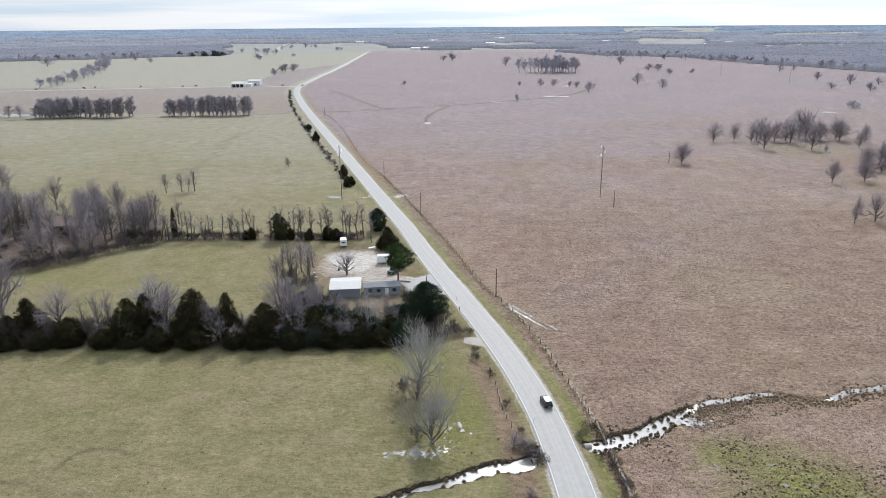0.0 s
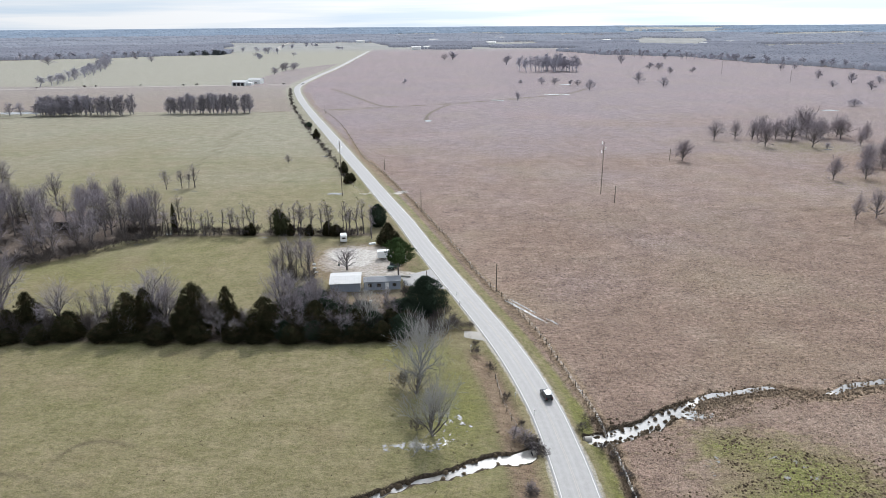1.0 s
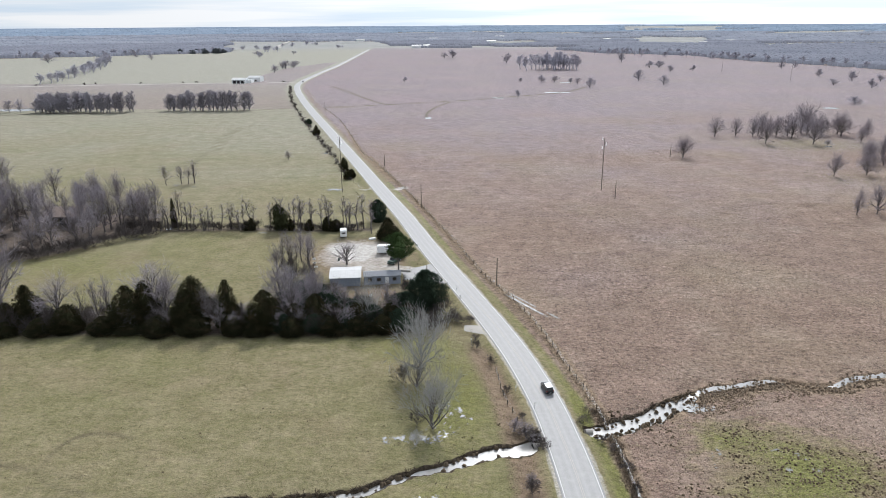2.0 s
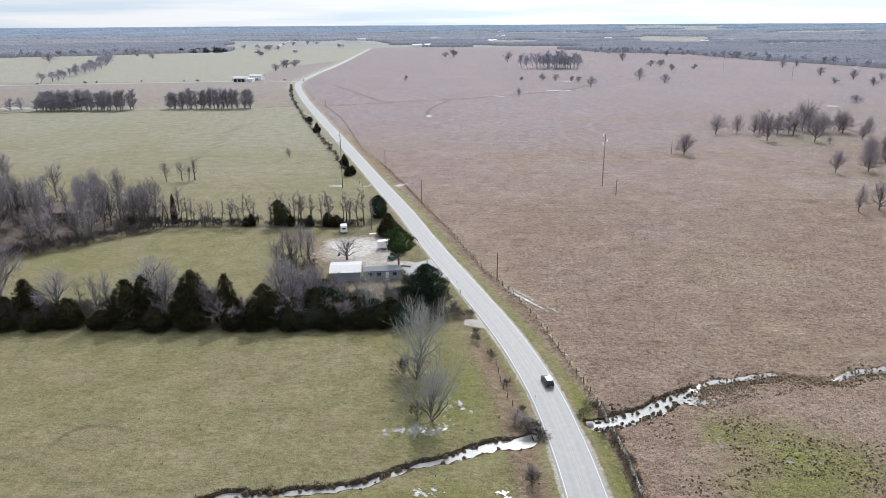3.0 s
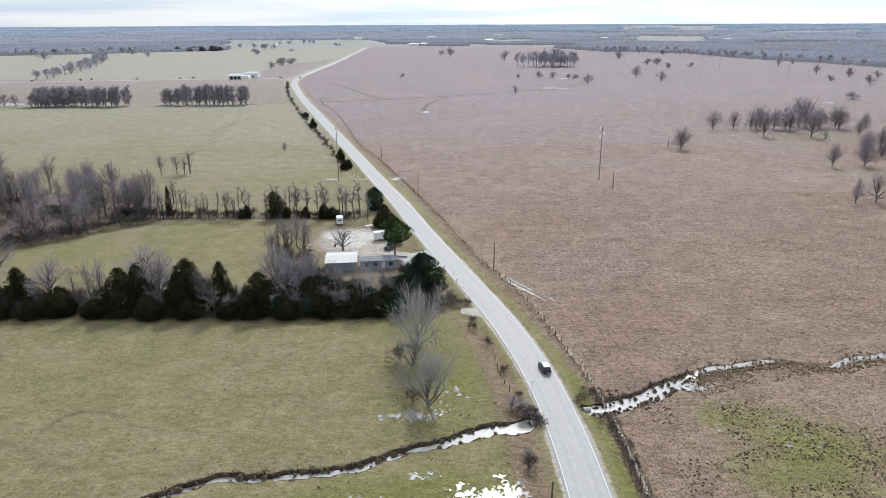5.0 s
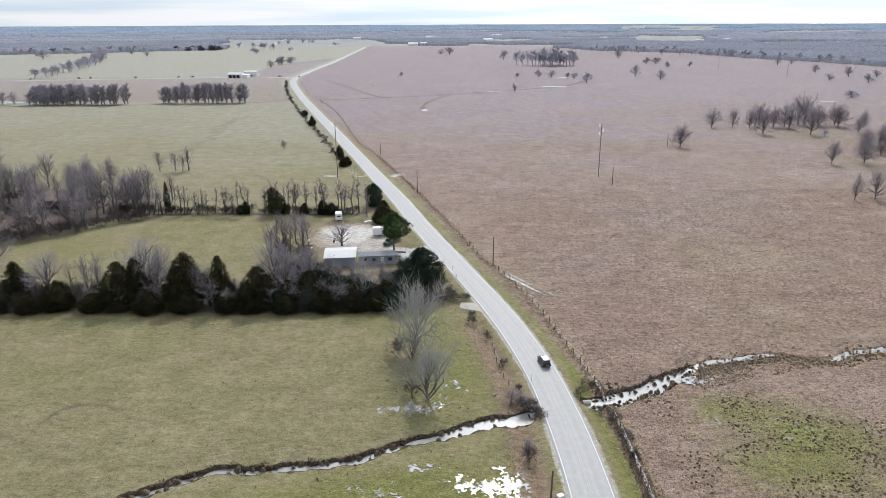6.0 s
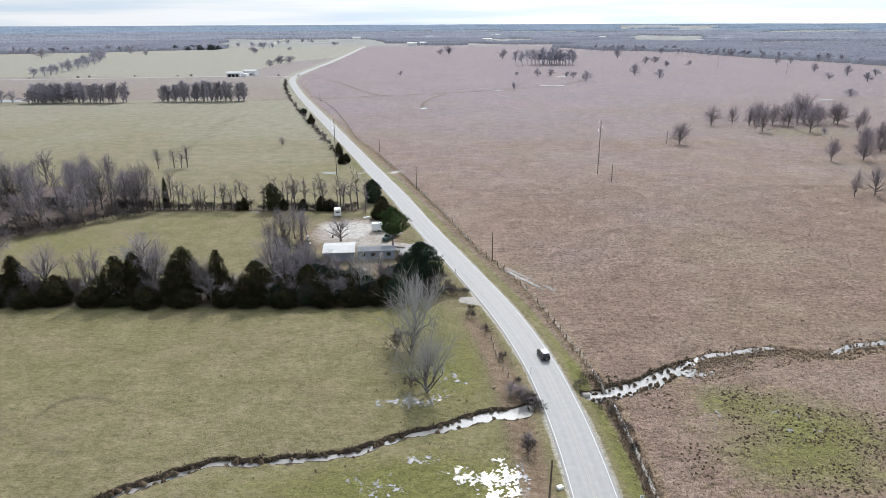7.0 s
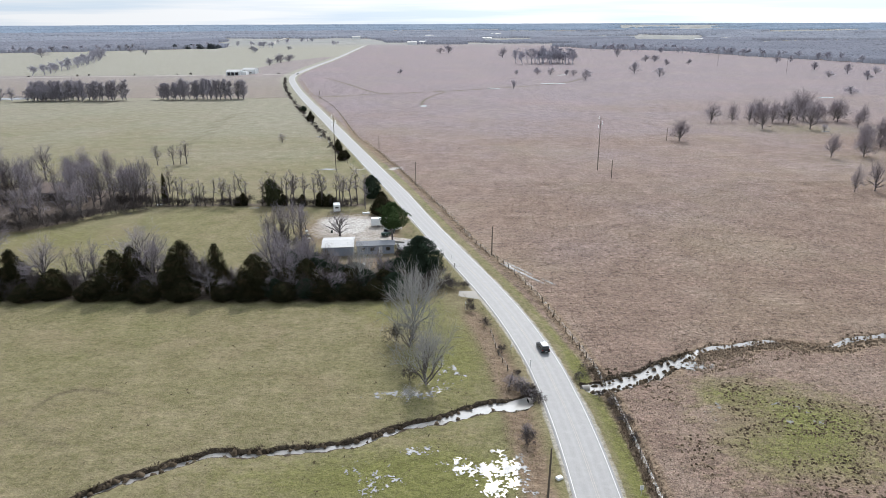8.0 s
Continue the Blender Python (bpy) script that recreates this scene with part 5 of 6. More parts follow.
x, y = scatter(42000, -110, 14, 62, 138, lambda x, y, d: (d < -4.5) & (np.abs(x) < 0.72 * y + 6) & off_creek(x, y) & (value_noise(x, y, 7, 72) > -0.3))
blades("grass_tufts", x, y, tr.uniform(0.10, 0.24, len(x)), 3, 0.9, BLADE, "tufts of olive pasture grass", 73)
x, y = scatter(2600, 25, 95, 64, 108, lambda x, y, d: (d > 9) & off_creek(x, y) & (value_noise(x, y, 9, 74) + 0.8 * np.exp(-(((x - 47) / 20) ** 2 + ((y - 90) / 14) ** 2)) > 0.35))
blades("rush_tufts", x, y, tr.uniform(0.14, 0.26, len(x)), 5, 0.6, RUSH, "dark rush tussocks dotted over wet ground", 75)
x, y = scatter(6000, 28, 92, 64, 110, lambda x, y, d: (d > 10) & off_creek(x, y) & (value_noise(x, y, 7, 174) + 0.9 * np.exp(-(((x - 49) / 17) ** 2 + ((y - 88) / 15) ** 2)) > 0.45))
mounds('rush_tussocks', x, y, tr.uniform(0.12, 0.28, len(x)), SEDGE, 'small dark rush tussocks on wet green ground', 175, 0.06)
x, y = scatter(240, -70, 10, 64, 134, lambda x, y, d: (d < -9) & off_creek(x, y))
blades("weed_tufts", x, y, tr.uniform(0.18, 0.38, len(x)), 7, 0.7, RUSH, "scattered dark weeds on the pasture", 76)


def strip(line, count, spread_, seed, y1=400):
    r = np.random.RandomState(seed)
    i = r.uniform(0, len(line) - 1.01, count)
    k = i.astype(int)
    p = line[k] + (line[k + 1] - line[k]) * (i - k)[:, None] + r.normal(0, spread_, (count, 2))
    return p[p[:, 1] < y1].T


x, y = strip(FENCE_R, 4200, 0.55, 80, 320)
blades("fence_weeds", x, y, tr.uniform(0.15, 0.42, len(x)), 4, 0.7, WEED, "dead weeds along the wire fence", 81)
x, y = strip(FENCE_R[:17], 2600, 0.5, 180, 107)
blades("fence_brush", x, y, tr.uniform(0.18, 0.48, len(x)), 5, 0.7, WEED, "brown brush crowding the fence by the creek", 181)
x, y = strip(CREEK_R[:75], 1500, 1.6, 82)
b, _ = near_line(x, y, CREEK_R)
k = (np.abs(np.abs(b) - creek_width(x, "right") - 0.15) < 0.55) & (x < 45 + 6 * tr.uniform(0, 1, len(x)))
blades("creek_rushes", x[k], y[k], tr.uniform(0.3, 0.6, k.sum()), 7, 0.6, RUSH, "dark rush tussocks lining the marshy creek", 83, sink=0.2)
x, y = strip(CREEK_R[:40], 480, 1.6, 182)
b, _ = near_line(x, y, CREEK_R)
k = (np.abs(b) < creek_width(x, "right") + 0.8) & (np.abs(b) > creek_width(x, "right") * 0.45) & (x > 24)
blades("sedge_blades", x[k], y[k], tr.uniform(0.3, 0.6, k.sum()), 9, 0.9, SEDGE, "shaggy sedge standing in the creek water", 189, sink=0.1)
mounds("sedge_clumps", x[k], y[k], tr.uniform(0.16, 0.42, k.sum()), SEDGE, "dark sedge clumps standing in the creek water", 183)
x, y = strip(CREEK_L, 520, 1.2, 184)
b, _ = near_line(x, y, CREEK_L)
k = (np.abs(np.abs(b) - creek_width(x, "left") - 0.25) < 0.34) & ((b > 0) | (tr.uniform(0, 1, len(x)) < 0.25)) & (x < 12.5)
blades("sedge_blades", x[k], y[k], tr.uniform(0.22, 0.45, k.sum()), 8, 0.9, SEDGE, "shaggy sedge on slumped sods by the creek", 188, sink=0.2)
mounds("bank_clumps", x[k], y[k], tr.uniform(0.2, 0.5, k.sum()), SEDGE, "dark sods slumped along the creek bank", 185)
x, y = strip(CREEK_R[24:74], 850, 1.5, 186)
k = (x > 41) & (x < 92)
mounds("sedge_clumps", x[k], y[k] - 2.4, tr.uniform(0.12, 0.26, k.sum()), WEED, "brown sedge clumps along the boggy creek", 187, 0.12)
x, y = scatter(3600, 43, 76, 104, 117, lambda x, y, d: (y > 104.4 + 0.31 * (x - 44) + 0.5 * value_noise(x, y, 3, 190)) & off_creek(x, y) & (near_line(x, y, CREEK_R)[0] > 0) & (value_noise(x, y, 2.5, 191) > -0.4))
mounds("bog_clumps", x, y, tr.uniform(0.12, 0.28, len(x)), WEED, "brown tussocks crowding the bog beside the creek", 192, 0.08)
x, y = strip(CREEK_L, 1300, 1.2, 84)
b, _ = near_line(x, y, CREEK_L)
k = (np.abs(np.abs(b) - creek_width(x, "left") - 0.45) < 0.4) & (b > 0)
blades("bank_weeds", x[k], y[k], tr.uniform(0.3, 0.65, k.sum()), 7, 0.7, RUSH, "dark weeds overhanging the creek bank", 85, sink=0.1)
for (a0, a1), seed in (((-10.5, -6.0), 87), ((4.2, 8.5), 88)):
    xx, yy = strip(ROAD[70:130], 4200 if a0 < 0 else 1400, 0.2, seed)
    off = tr.uniform(a0, a1, len(xx))
    xx = xx + off
    dd, _ = near_line(xx, yy, ROAD_COARSE)
    k = (np.abs(dd) > 4.0) & off_creek(xx, yy)
    blades("verge_grass", xx[k], yy[k], tr.uniform(0.1, 0.28, k.sum()), 4, 0.9, DEAD if a0 < 0 else BLADE, "long rough grass on the road verge", seed + 10)
for x, y, h, w in ((12.8, 98.6, 2.4, 4.0), (14.0, 97.4, 2.0, 3.2), (15.0, 96.0, 1.6, 2.6), (12.0, 84.5, 3.0, 2.6), (14.8, 95.0, 1.2, 2.4), (14.6, 98.6, 1.3, 1.8), (4.5, 144.0, 1.6, 3.0), (5.5, 135.5, 1.2, 2.2), (25.2, 97.5, 1.4, 3.0), (26.5, 95.0, 1.5, 2.6), (27.2, 90.0, 1.4, 2.6), (27.4, 85.0, 1.4, 2.6), (23.0, 103.0, 1.6, 3.2), (24.5, 106.0, 1.6, 2.8), (8.0, 124.0, 2.4, 2.6), (5.5, 131.0, 2.2, 2.8), (10.5, 113, 1.6, 2.2), (12.5, 104, 1.4, 2.4)):
    shrub.plant(x, y, h, w, "brush along the road")
for x, y, h, w in ((12.6, 99.4, 2.9, 4.6), (10.8, 100.6, 2.4, 3.8), (13.9, 97.9, 2.0, 3.0), (11.9, 85.0, 3.4, 2.4)):
    spread.plant(x, y, h, w, "brush along the road")


# ---- fences, poles and signs ----
def fence_along(name, line, gap, label, far_y, height=1.25):
    root = empty(name, label, "fence", 0, 0)
    mb = MB().box(-0.06, 0.06, -0.06, 0.06, -0.2, height, 0.012)
    shared = mb.mesh("post", WOOD)
    length, at, rng = 0.0, [], random.Random(4)
    for i in range(len(line) - 1):
        d = np.linalg.norm(line[i + 1] - line[i])
        while length <= d:
            at.append(line[i] + (line[i + 1] - line[i]) * length / d)
            length += gap
        length -= d
    tops = []
    for p in at:
        z = float(ground_height(p[0], p[1]))
        tops.append((p[0], p[1], z))
        if p[1] > far_y:
            continue
        ob = new("post", shared)
        ob.parent = root
        ob.matrix_basis = Matrix.LocRotScale((p[0], p[1], z), Euler((rng.gauss(0, 0.05), rng.gauss(0, 0.05), rng.random())), (1, 1, rng.uniform(0.85, 1.15)))
    for h in (0.35, 0.65, 0.95, 1.15):
        wire = MB()
        wire.tube([(x, y, z + h) for x, y, z in tops], [0.008] * len(tops), 3, False)
        part("wire", wire, STEEL, root, "thin steel fence wire")


fence_along("field_fence", FENCE_R, 3.6, "wire fence on weathered wooden posts along the brown field", 560)
fence_along("pasture_fence", FENCE_L, 5.0, "wire fence on weathered wooden posts beside the pasture", 700)
fence_along("side_road_fence", SIDE_ROAD + np.array([0, 7.0]), 18.0, "sparse wire fence along the gravel side road", 900)
fence_along("pasture_fence", curve_line([(9.0, 121), (9.8, 112), (11.6, 103), (12.4, 98.5)], 2.0), 3.0, "wire fence on weathered posts by the near pasture", 700, 1.1)


def utility_pole(x, y, h, armed, label, lean=0.0):
    root = empty("utility_pole", label, "utility pole", x, y, float(ground_height(x, y)))
    part("pole", MB().tube([(0, 0, -0.3), (lean * 0.5, 0, h * 0.5), (lean, 0, h)], [0.16, 0.135, 0.095], 8), WOOD, root)
    if armed:
        for k, (side, z) in enumerate(((-1, h - 0.9), (1, h - 3.0), (-1, h - 4.4))):
            part("bracket", MB().box(min(0, side * 0.75), max(0, side * 0.75), -0.05, 0.05, z - 0.06, z + 0.06), STEEL, root, "steel insulator bracket")
            ins = MB()
            for j in range(4):
                ins.tube([(side * 0.75, 0, z + 0.1 + j * 0.28), (side * 0.75, 0, z + 0.2 + j * 0.28), (side * 0.75, 0, z + 0.34 + j * 0.28)], [0.10, 0.22, 0.10], 8)
            part("insulator", ins, WHITE, root, "pale ribbed insulator")
    return root


TALL = "tall weathered wooden power pole with pale insulators"
for x, y, h in ((62.1, 271.3, 21.5), (-44.2, 269.5, 22.5), (368.9, 942.2, 20.7), (388.0, 789.3, 18.7)):
    utility_pole(x, y, h, True, TALL)
for x, y, h in ((64.4, 256.9, 7.0), (-10.8, 245.0, 9.0), (12.2, 166.8, 7.6), (-31.7, 322.2, 5.8), (-97.9, 535.0, 7.0), (-6.5, 175.6, 2.8), (112.0, 341.0, 6.5)):
    utility_pole(x, y, h, False, "plain weathered wooden pole standing in grass")
utility_pole(11.2, 62.8, 14.6, False, "tall dark wooden pole beside the road", 0.25)


def marker_post(x, y, h):
    root = empty("marker_post", "thin steel marker post at the road edge", "post", x, y, float(ground_height(x, y)))
    part("post", MB().box(-0.035, 0.035, -0.02, 0.02, -0.2, h), STEEL, root)
    part("plate", MB().box(-0.09, 0.09, -0.035, -0.022, h - 0.45, h), WHITE, root, "small pale reflector plate")


for x, y, h in ((15.0, 106.8, 1.4), (12.2, 113.0, 1.2), (4.4, 131.6, 2.0), (1.6, 163.0, 1.1)):
    marker_post(x, y, h)


def culvert(x, y, turn):
    root = empty("culvert", "concrete culvert pipe under the road at the creek", "culvert", x, y, -0.75, turn)
    ring = MB()
    ring.tube([(0, 0, 0), (0, -1.2, 0)], [0.62, 0.62], 16)
    part("pipe", ring, CONCRETE, root)
    part("bore", MB().tube([(0, -1.1, 0), (0, -1.215, 0)], [0.5, 0.5], 16), DARK, root, "black disc for the shade inside the pipe")


culvert(14.6, 96.8, -75)
culvert(22.9, 100.6, 95)

# ---- buildings ----
def window_at(root, x, y, z, w, h, face):
    """A window in a wall that faces -y ('s'), or +x ('e')."""
    deep = 0.05
    if face == "s":
        fr = MB().box(x - w / 2 - 0.07, x + w / 2 + 0.07, y - deep, y - 0.003, z - h / 2 - 0.07, z + h / 2 + 0.07)
        pane = MB().box(x - w / 2, x + w / 2, y - deep - 0.012, y - deep - 0.002, z - h / 2, z + h / 2)
    else:
        fr = MB().box(x + 0.003, x + deep, y - w / 2 - 0.07, y + w / 2 + 0.07, z - h / 2 - 0.07, z + h / 2 + 0.07)
        pane = MB().box(x + deep + 0.002, x + deep + 0.012, y - w / 2, y + w / 2, z - h / 2, z + h / 2)
    w_ = part("window", fr, SIDING, root, "blue-grey window frame")
    part("pane", pane, GLASS, w_, "dark window glass")


def building(name, label, x, y, turn, wide, deep, eave, ridge, wall_mat, roof_mat, axis="x", over=0.3, ribs=0.6):
    """A gabled building on a slab; the ridge runs along axis. Its front wall faces -y at y = 0."""
    root = empty(name, label, "building", x, y, float(ground_height(x, y)) - 0.05, turn)
    t = 0.14
    w2 = wide / 2
    walls = {
        "front": (-w2, w2, 0, t), "back": (-w2, w2, deep - t, deep), "west": (-w2, -w2 + t, t, deep - t), "east": (w2 - t, w2, t, deep - t),
    }
    for k, (x0, x1, y0, y1) in walls.items():
        mb = MB().box(x0, x1, y0, y1, -0.1, eave)
        if axis == "x" and k in ("west", "east"):
            ym = deep / 2
            mb.add([(x0, 0, eave), (x1, 0, eave), (x1, deep, eave), (x0, deep, eave), (x0, ym, ridge - 0.02), (x1, ym, ridge - 0.02)], [(0, 1, 5, 4), (2, 3, 4, 5), (0, 4, 3), (1, 2, 5)])
        if axis == "y" and k in ("front", "back"):
            mb.add([(-w2, y0, eave), (w2, y0, eave), (w2, y1, eave), (-w2, y1, eave), (0, y0, ridge - 0.02), (0, y1, ridge - 0.02)], [(0, 1, 4), (3, 5, 2), (0, 4, 5, 3), (1, 2, 5, 4)])
        part("wall", mb, wall_mat, root)
    slopes = []
    if axis == "x":
        ym = deep / 2
        slopes = [((-w2 - over, -over), (w2 + over, ym), -1), ((-w2 - over, ym), (w2 + over, deep + over), 1)]
    else:
        slopes = [((-w2 - over, -over), (0, deep + over), -2), ((0, -over), (w2 + over, deep + over), 2)]
    for (x0, y0), (x1, y1), s in slopes:
        half = (deep if axis == "x" else wide) / 2

        def z_at(px, py):
            d = abs(py - deep / 2) if axis == "x" else abs(px)
            return ridge - (ridge - eave) * d / half
        mb = MB()
        top = [(px, py, z_at(px, py) + 0.06) for px, py in ((x0, y0), (x1, y0), (x1, y1), (x0, y1))]
        bot = [(px, py, pz - 0.08) for px, py, pz in top]
        mb.add(bot + top, [(3, 2, 1, 0), (4, 5, 6, 7), (0, 1, 5, 4), (1, 2, 6, 5), (2, 3, 7, 6), (3, 0, 4, 7)])
        slope = part("roof", mb, roof_mat, root)
        n = int((x1 - x0 if axis == "x" else y1 - y0) / ribs) if ribs else 0
        for i in range(1, n):  # standing seams
            f = i / n
            if axis == "x":
                a, b = (x0 + (x1 - x0) * f, y0), (x0 + (x1 - x0) * f, y1)
            else:
                a, b = (x0, y0 + (y1 - y0) * f), (x1, y0 + (y1 - y0) * f)
            part("seam", MB().tube([(*a, z_at(*a) + 0.075), (*b, z_at(*b) + 0.075)], [0.03, 0.03], 3), roof_mat, slope)
    return root


shed = building("shed", "low white-roofed metal shed beside the gravel yard", -27.6, 165.6, 6, 7.8, 8.0, 2.5, 3.1, SIDING, WHITE_ROOF, "x")
for i in range(19):
    part("rib", MB().box(-3.85 + i * 0.425, -3.80 + i * 0.425, -0.03, -0.003, -0.05, 2.45), SIDING, shed)
home = building("mobile_home", "grey mobile home with a dull grey low roof", -18.0, 167.2, 6, 9.6, 3.8, 2.5, 3.0, SIDING, GREY_ROOF, "x", 0.25, 1.2)
for wx in (-3.3, -0.9, 3.2):
    window_at(home, wx, 0.0, 1.5, 1.0, 0.9, "s")
part("door", MB().box(0.8, 1.7, -0.05, -0.004, 0.1, 2.1), WHITE, home, "pale house door")
part("step", MB().box(0.6, 1.9, -0.9, -0.06, -0.1, 0.2).box(0.7, 1.8, -0.5, -0.06, 0.2, 0.36), CONCRETE, home, "concrete step")
old = building("old_barn", "old barn with a rusty sheet roof among bare trees", -133.5, 223.5, 4, 13.0, 8.0, 3.2, 5.6, WOOD, RUST, "x", 0.4, 0.9)
part("door", MB().box(-1.4, 1.4, -0.05, -0.004, -0.05, 2.6), DARK, old, "black panel for the shade in the barn doorway")
far_barn = building("white_barn", "long white farm shed beside the side road", -245.0, 797.5, -4, 16.0, 14.0, 4.2, 6.0, WHITE, WHITE_ROOF, "x", 0.5, 1.5)
for i in range(3):
    part("door", MB().box(-6.6 + i * 4.6, -2.9 + i * 4.6, -0.06, -0.004, -0.05, 3.4), DARK, far_barn, "black panel for the shade in an open bay")
part("leanto", MB().box(8.1, 14.0, 4.0, 13.0, -0.1, 3.4), WHITE, far_barn, "white lean-to")
building("white_barn", "white metal barn behind the farm shed", -233.0, 821.0, -4, 15.0, 12.0, 5.0, 6.6, WHITE, WHITE_ROOF, "x", 0.5, 1.5)
for x, y, w in ((-90, 1905, 26), (-62, 1925, 18), (140, 2350, 30), (-60, 2700, 34), (210, 2900, 40), (-330, 2600, 30), (560, 2500, 26), (760, 2100, 24), (900, 2250, 28)):
    building("far_farm_building", "far pale farm building at the edge of the woods", x, y, 3, w, 14, 6, 9, WHITE, WHITE_ROOF, "x", 0.5, 0)


# ---- vehicles ----
def wheel_at(root, x, y, r=0.36, w=0.24):
    tyre = MB()
    tyre.tube([(x - w / 2, y, r), (x - w * 0.36, y, r), (x + w * 0.36, y, r), (x + w / 2, y, r)], [r * 0.86, r, r, r * 0.86], 18)
    wh = part("wheel", MB().tube([(x - w * 0.4, y, r), (x + w * 0.4, y, r)], [r * 0.5, r * 0.5], 12), STEEL, root)
    part("tyre", tyre, RUBBER, wh, "black rubber tyre")
    part("rim", MB().tube([(x - w / 2 - 0.012, y, r), (x + w / 2 + 0.012, y, r)], [r * 0.6, r * 0.6], 12), STEEL, wh, "alloy rim")


def loft(sections):
    """A closed body through cross-sections of (y, list of x, z) with equal counts."""
    mb = MB()
    k = len(sections[0][1])
    for y, ring in sections:
        mb.v.extend((x, y, z) for x, z in ring)
    for i in range(len(sections) - 1):
        for j in range(k):
            mb.f.append((i * k + j, i * k + (j + 1) % k, (i + 1) * k + (j + 1) % k, (i + 1) * k + j))
    mb.f.append(tuple(range(k))[::-1])
    mb.f.append(tuple(range((len(sections) - 1) * k, len(sections) * k)))
    return mb


def suv(x, y, turn, label, paint, roof):
    """A five-door car, nose to +y."""
    root = empty("car", label, "car", x, y, 0.06, turn)

    def ring(half, low, high, tuck=0.06):
        return [(-half + tuck, low), (half - tuck, low), (half, low + 0.12), (half, high - 0.16), (half - 0.07, high), (-half + 0.07, high), (-half, high - 0.16), (-half, low + 0.12)]
    part("body", loft([(-2.28, ring(0.80, 0.42, 0.98)), (-2.18, ring(0.90, 0.30, 1.06)), (-1.2, ring(0.93, 0.26, 1.08)), (0.9, ring(0.93, 0.26, 1.06)), (1.7, ring(0.91, 0.28, 1.02)), (2.18, ring(0.84, 0.32, 0.90)), (2.30, ring(0.70, 0.42, 0.76))]), paint, root)

    def cab(half, top, high):
        return [(-half, 1.0), (half, 1.0), (half - 0.03, 1.2), (top, high), (-top, high), (-half + 0.03, 1.2)]
    part("cabin", loft([(-2.16, cab(0.82, 0.66, 1.22)), (-1.92, cab(0.86, 0.70, 1.68)), (-0.3, cab(0.86, 0.72, 1.74)), (0.45, cab(0.86, 0.68, 1.66)), (1.15, cab(0.82, 0.66, 1.10))]), GLASS, root, "dark tinted cabin windows")
    bevel(part("roof", MB().box(-0.71, 0.71, -1.98, 0.42, 1.70, 1.78, 0.05), roof, root, "roof panel coloured pale for the sky's sheen"), 0.02)
    for s in (-1, 1):
        part("roof_rail", MB().box(s * 0.66 - 0.02, s * 0.66 + 0.02, -1.8, 0.2, 1.775, 1.83), STEEL, root, "steel roof rail")
        part("tail_light", MB().box(s * 0.76 - 0.11, s * 0.76 + 0.11, -2.275, -2.19, 0.78, 1.02), RED, root, "red tail light")
        part("headlight", MB().box(s * 0.66 - 0.15, s * 0.66 + 0.15, 2.12, 2.26, 0.66, 0.82), WHITE, root, "clear headlight")
        part("mirror", MB().box(s * 1.02 - 0.09, s * 1.02 + 0.09, 0.62, 0.74, 1.02, 1.16), paint, root)
        for yy in (-1.42, 1.42):
            wheel_at(root, s * 0.82, yy)
    part("bumper", MB().box(-0.84, 0.84, -2.36, -2.2, 0.40, 0.62, 0.02), RUBBER, root, "dark rear bumper")
    part("rear_window", MB().box(-0.62, 0.62, -2.13, -2.10, 1.18, 1.56), GLASS, root, "dark rear window")
    part("number_plate", MB().box(-0.26, 0.26, -2.375, -2.362, 0.52, 0.64), WHITE, root, "plain pale plate")
    return root


# scaled below true size to fit the camera's view
suv(18.05, 113.2, 11.5, "small black hatchback car with sky sheen painted on its roof on the grey asphalt road", CAR_PAINT, ROOF_SHEEN).scale = (0.82, 0.80, 0.82)


def pickup(x, y, turn):
    root = empty("pickup_truck", "dark green pickup truck parked on the gravel yard", "truck", x, y, float(ground_height(x, y)), turn)
    part("body", MB().box(-0.92, 0.92, -2.6, 2.6, 0.38, 0.95, 0.05), GREEN_PAINT, root)
    part("bonnet", MB().box(-0.88, 0.88, 1.1, 2.5, 0.94, 1.12, 0.06), GREEN_PAINT, root)
    part("cabin", MB().box(-0.86, 0.86, -0.7, 1.2, 0.94, 1.72, 0.16), GLASS, root, "dark cabin windows")
    part("roof", MB().box(-0.69, 0.69, -0.52, 1.0, 1.722, 1.78, 0.03), GREEN_PAINT, root)
    for s in (-1, 1):
        part("bed_side", MB().box(s * 0.86 - 0.05, s * 0.86 + 0.05, -2.58, -0.75, 0.94, 1.25), GREEN_PAINT, root)
        part("headlight", MB().box(s * 0.68 - 0.14, s * 0.68 + 0.14, 2.56, 2.63, 0.66, 0.82), WHITE, root, "clear headlight")
        for yy in (-1.7, 1.65):
            wheel_at(root, s * 0.84, yy, 0.39, 0.26)
    bevel(part("bed_cap", MB().box(-0.9, 0.9, -2.56, -0.78, 1.252, 1.86, 0.08), WHITE, root, "white cap over the truck bed"), 0.05)
    part("tailgate", MB().box(-0.84, 0.84, -2.6, -2.54, 0.94, 1.25), GREEN_PAINT, root)


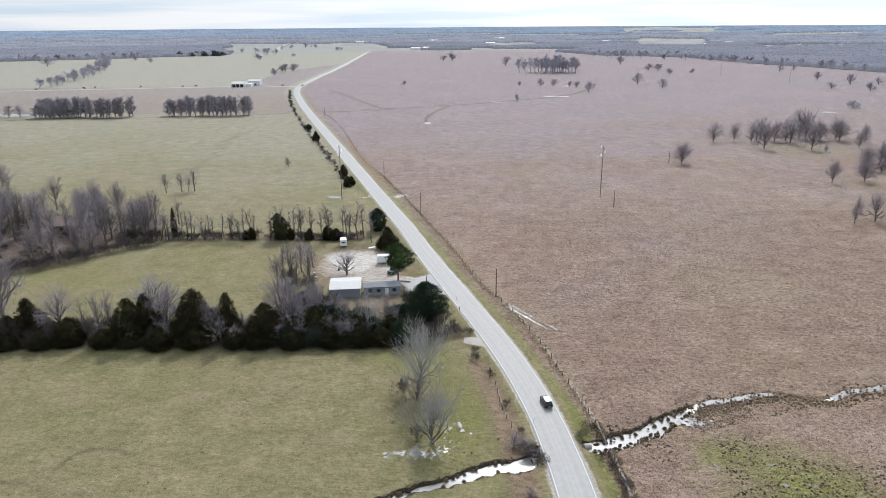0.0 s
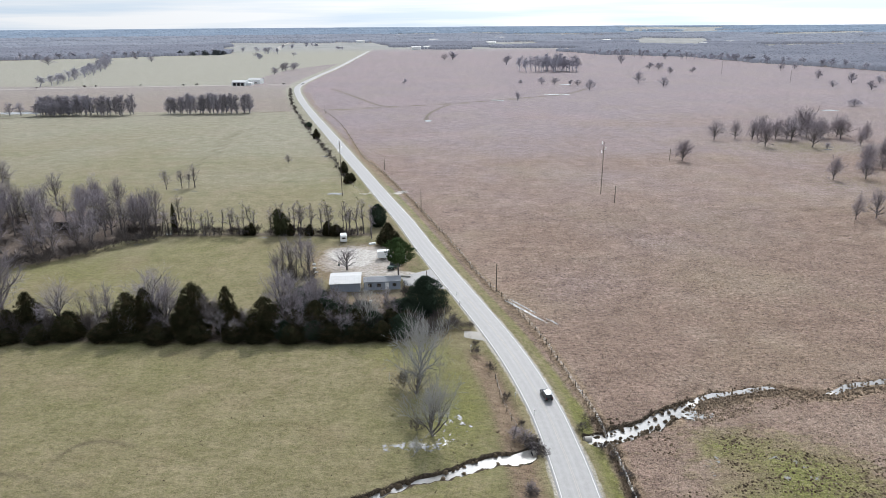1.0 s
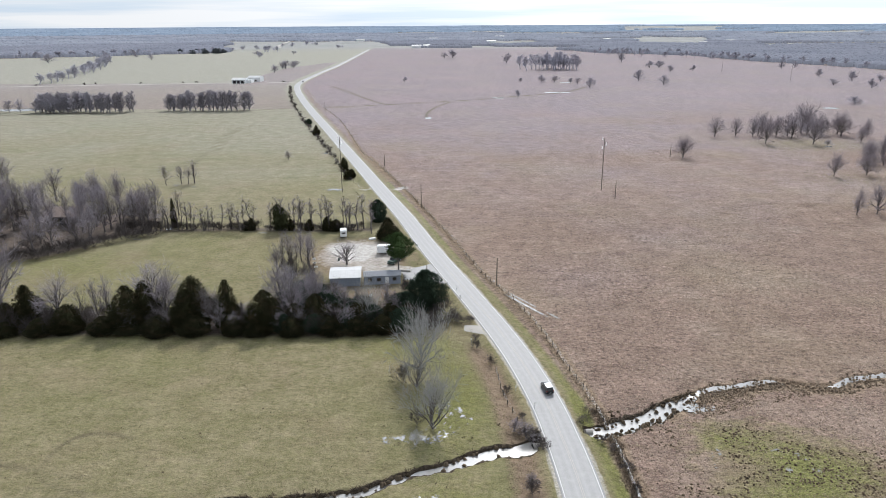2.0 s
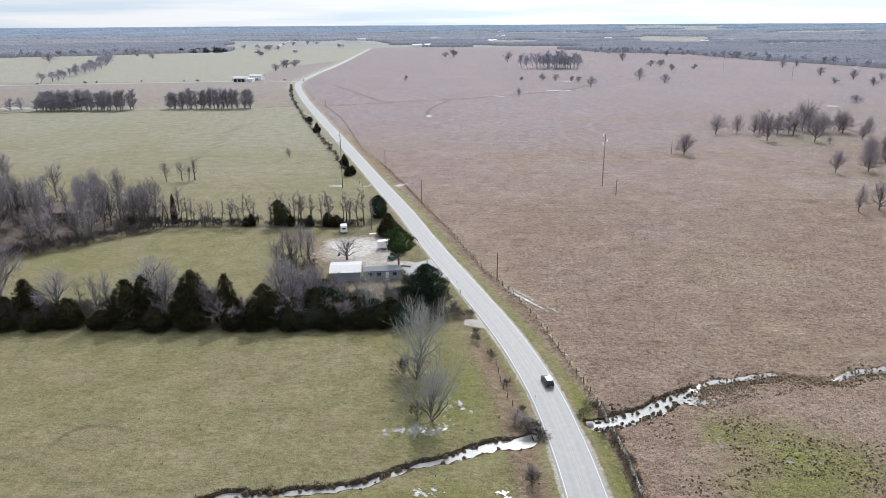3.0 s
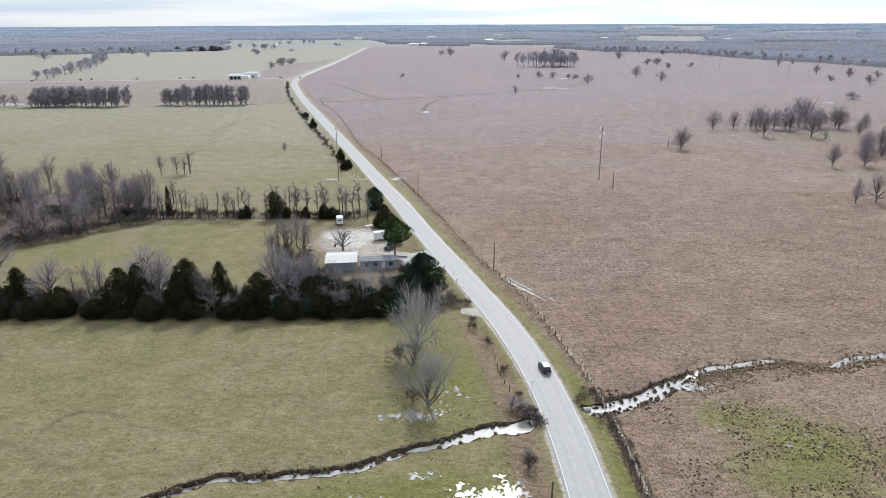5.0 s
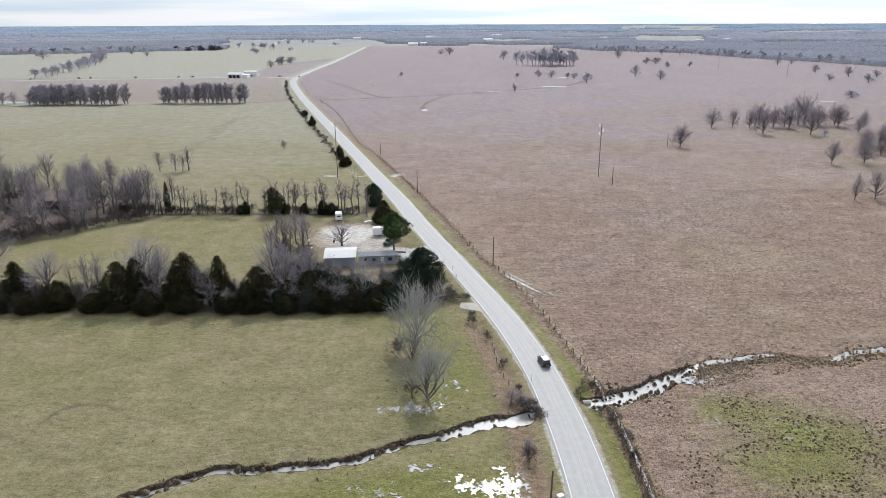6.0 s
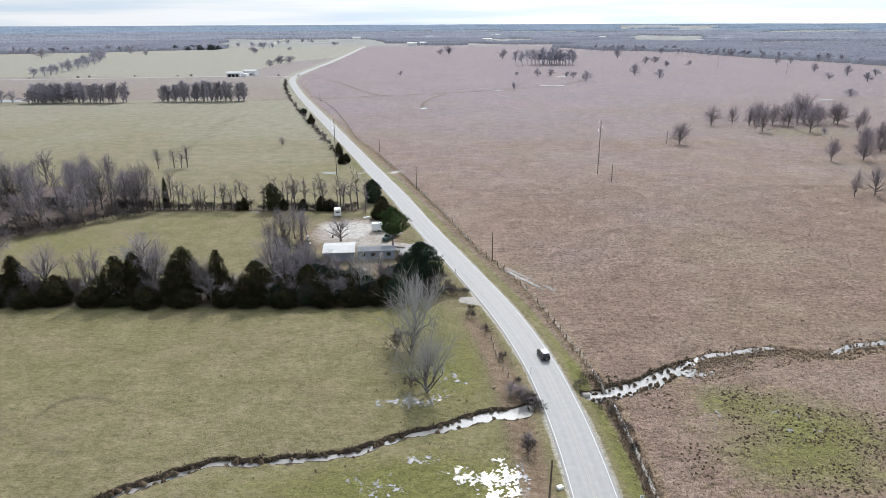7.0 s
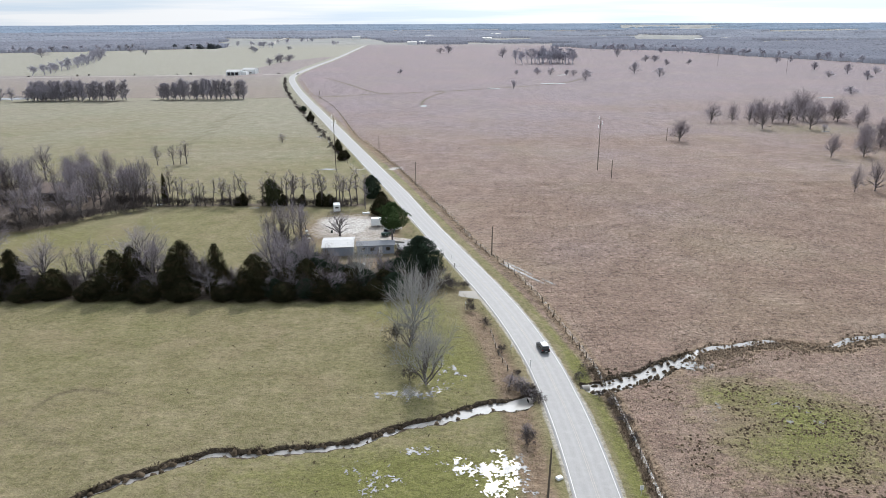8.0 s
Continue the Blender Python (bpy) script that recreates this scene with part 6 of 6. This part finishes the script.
def camper(x, y, turn, length, label):
    root = empty("camper_trailer", label, "trailer", x, y, float(ground_height(x, y)), turn)
    h = length / 2
    bevel(part("body", MB().box(-1.1, 1.1, -h, h, 0.5, 2.6, 0.06), WHITE, root), 0.12, 2)
    part("window", MB().box(-1.115, -1.04, -0.6, 0.6, 1.5, 2.1), GLASS, root, "dark side window")
    part("window", MB().box(-0.6, 0.6, -h - 0.012, -h + 0.06, 1.5, 2.0), GLASS, root, "dark end window")
    part("hitch", MB().box(-0.06, 0.06, h - 0.02, h + 1.0, 0.45, 0.55), STEEL, root)
    part("jack", MB().tube([(0, h + 0.85, 0), (0, h + 0.85, 0.8)], [0.04, 0.04], 8), STEEL, root)
    for s in (-1, 1):
        wheel_at(root, s * 0.98, -0.2, 0.34, 0.2)


pickup(-16.2, 184.4, 155)
camper(-19.6, 192.5, -82, 4.6, "white camper trailer parked on the gravel yard")
camper(-15.0, 188.0, -60, 3.6, "small white trailer parked behind the truck")
camper(-34.6, 209.2, 10, 3.4, "white camper trailer at the back of the yard")


def junk(x, y, w, d, h, turn, material, label):
    ob = bevel(part("junk_box", MB().box(-w / 2, w / 2, -d / 2, d / 2, 0, h, 0.03), material), 0.03)
    ob.matrix_world = pose(x, y, float(ground_height(x, y)) - 0.02, 0, 0, turn)
    tagged(ob, label, "junk", "discarded things")


for x, y, w, d, h, turn, mt, lb in (
    (-15.7, 156.3, 0.9, 0.7, 0.6, 35, WHITE, "discarded white tub on the leaf litter"),
    (-16.4, 158.7, 0.8, 0.6, 0.6, 20, WHITE, "discarded white appliance in the back yard"),
    (-20.2, 159.0, 0.8, 0.6, 0.5, 50, WHITE, "discarded white crate in the back yard"),
    (-40.0, 187.0, 0.9, 0.6, 0.5, 15, WHITE, "pale junk at the edge of the gravel yard"),
    (-39.2, 183.6, 0.9, 0.7, 0.4, 60, STEEL, "metal scrap at the edge of the gravel yard"),
    (-38.2, 180.5, 1.1, 0.5, 0.3, 30, WHITE, "pale boards lying at the yard edge"),
    (-25.0, 206.5, 2.2, 1.0, 0.5, 25, WHITE, "white boat-like hull lying on the grass"),
    (-32.5, 186.0, 0.5, 0.5, 0.8, 5, GREEN_PAINT, "green barrel-sized bin by the shed"),
    (-12.5, 176.8, 3.0, 0.5, 0.5, -12, CONCRETE, "low concrete kerb by the driveway"),
):
    junk(x, y, w, d, h, turn, mt, lb)


def mailbox(x, y):
    root = empty("mailbox", "pale metal mailbox on a post at the driveway", "mailbox", x, y, float(ground_height(x, y)), 20)
    part("post", MB().box(-0.05, 0.05, -0.05, 0.05, -0.2, 1.05), WOOD, root)
    bevel(part("box", MB().box(-0.11, 0.11, -0.25, 0.25, 1.052, 1.28), STEEL, root), 0.05, 2)


mailbox(2.4, 157.0)


def road_sign(x, y):
    root = empty("road_sign", "small white sign on a steel post at the verge", "sign", x, y, float(ground_height(x, y)), 8)
    part("post", MB().box(-0.03, 0.03, -0.03, 0.03, -0.2, 1.2), STEEL, root)
    part("panel", MB().box(-0.26, 0.26, -0.05, -0.032, 0.95, 1.65), WHITE, root, "white sign panel")
    for i in range(3):
        part("bar", MB().box(-0.16, 0.16, -0.056, -0.0505, 1.12 + i * 0.16, 1.18 + i * 0.16), DARK, root, "dark bar of lettering")


road_sign(25.2, 73.4)
junk(15.2, 76.4, 0.9, 0.7, 0.35, 30, WHITE, "white plastic bag lying on the verge")
junk(14.3, 97.8, 1.2, 0.5, 0.4, 15, CONCRETE, "grey stone slab at the culvert mouth")
junk(14.9, 98.8, 0.8, 0.6, 0.45, 70, CONCRETE, "grey riprap stone at the culvert mouth")
junk(13.6, 98.6, 0.7, 0.5, 0.4, 110, CONCRETE, "grey riprap stone beside the creek")
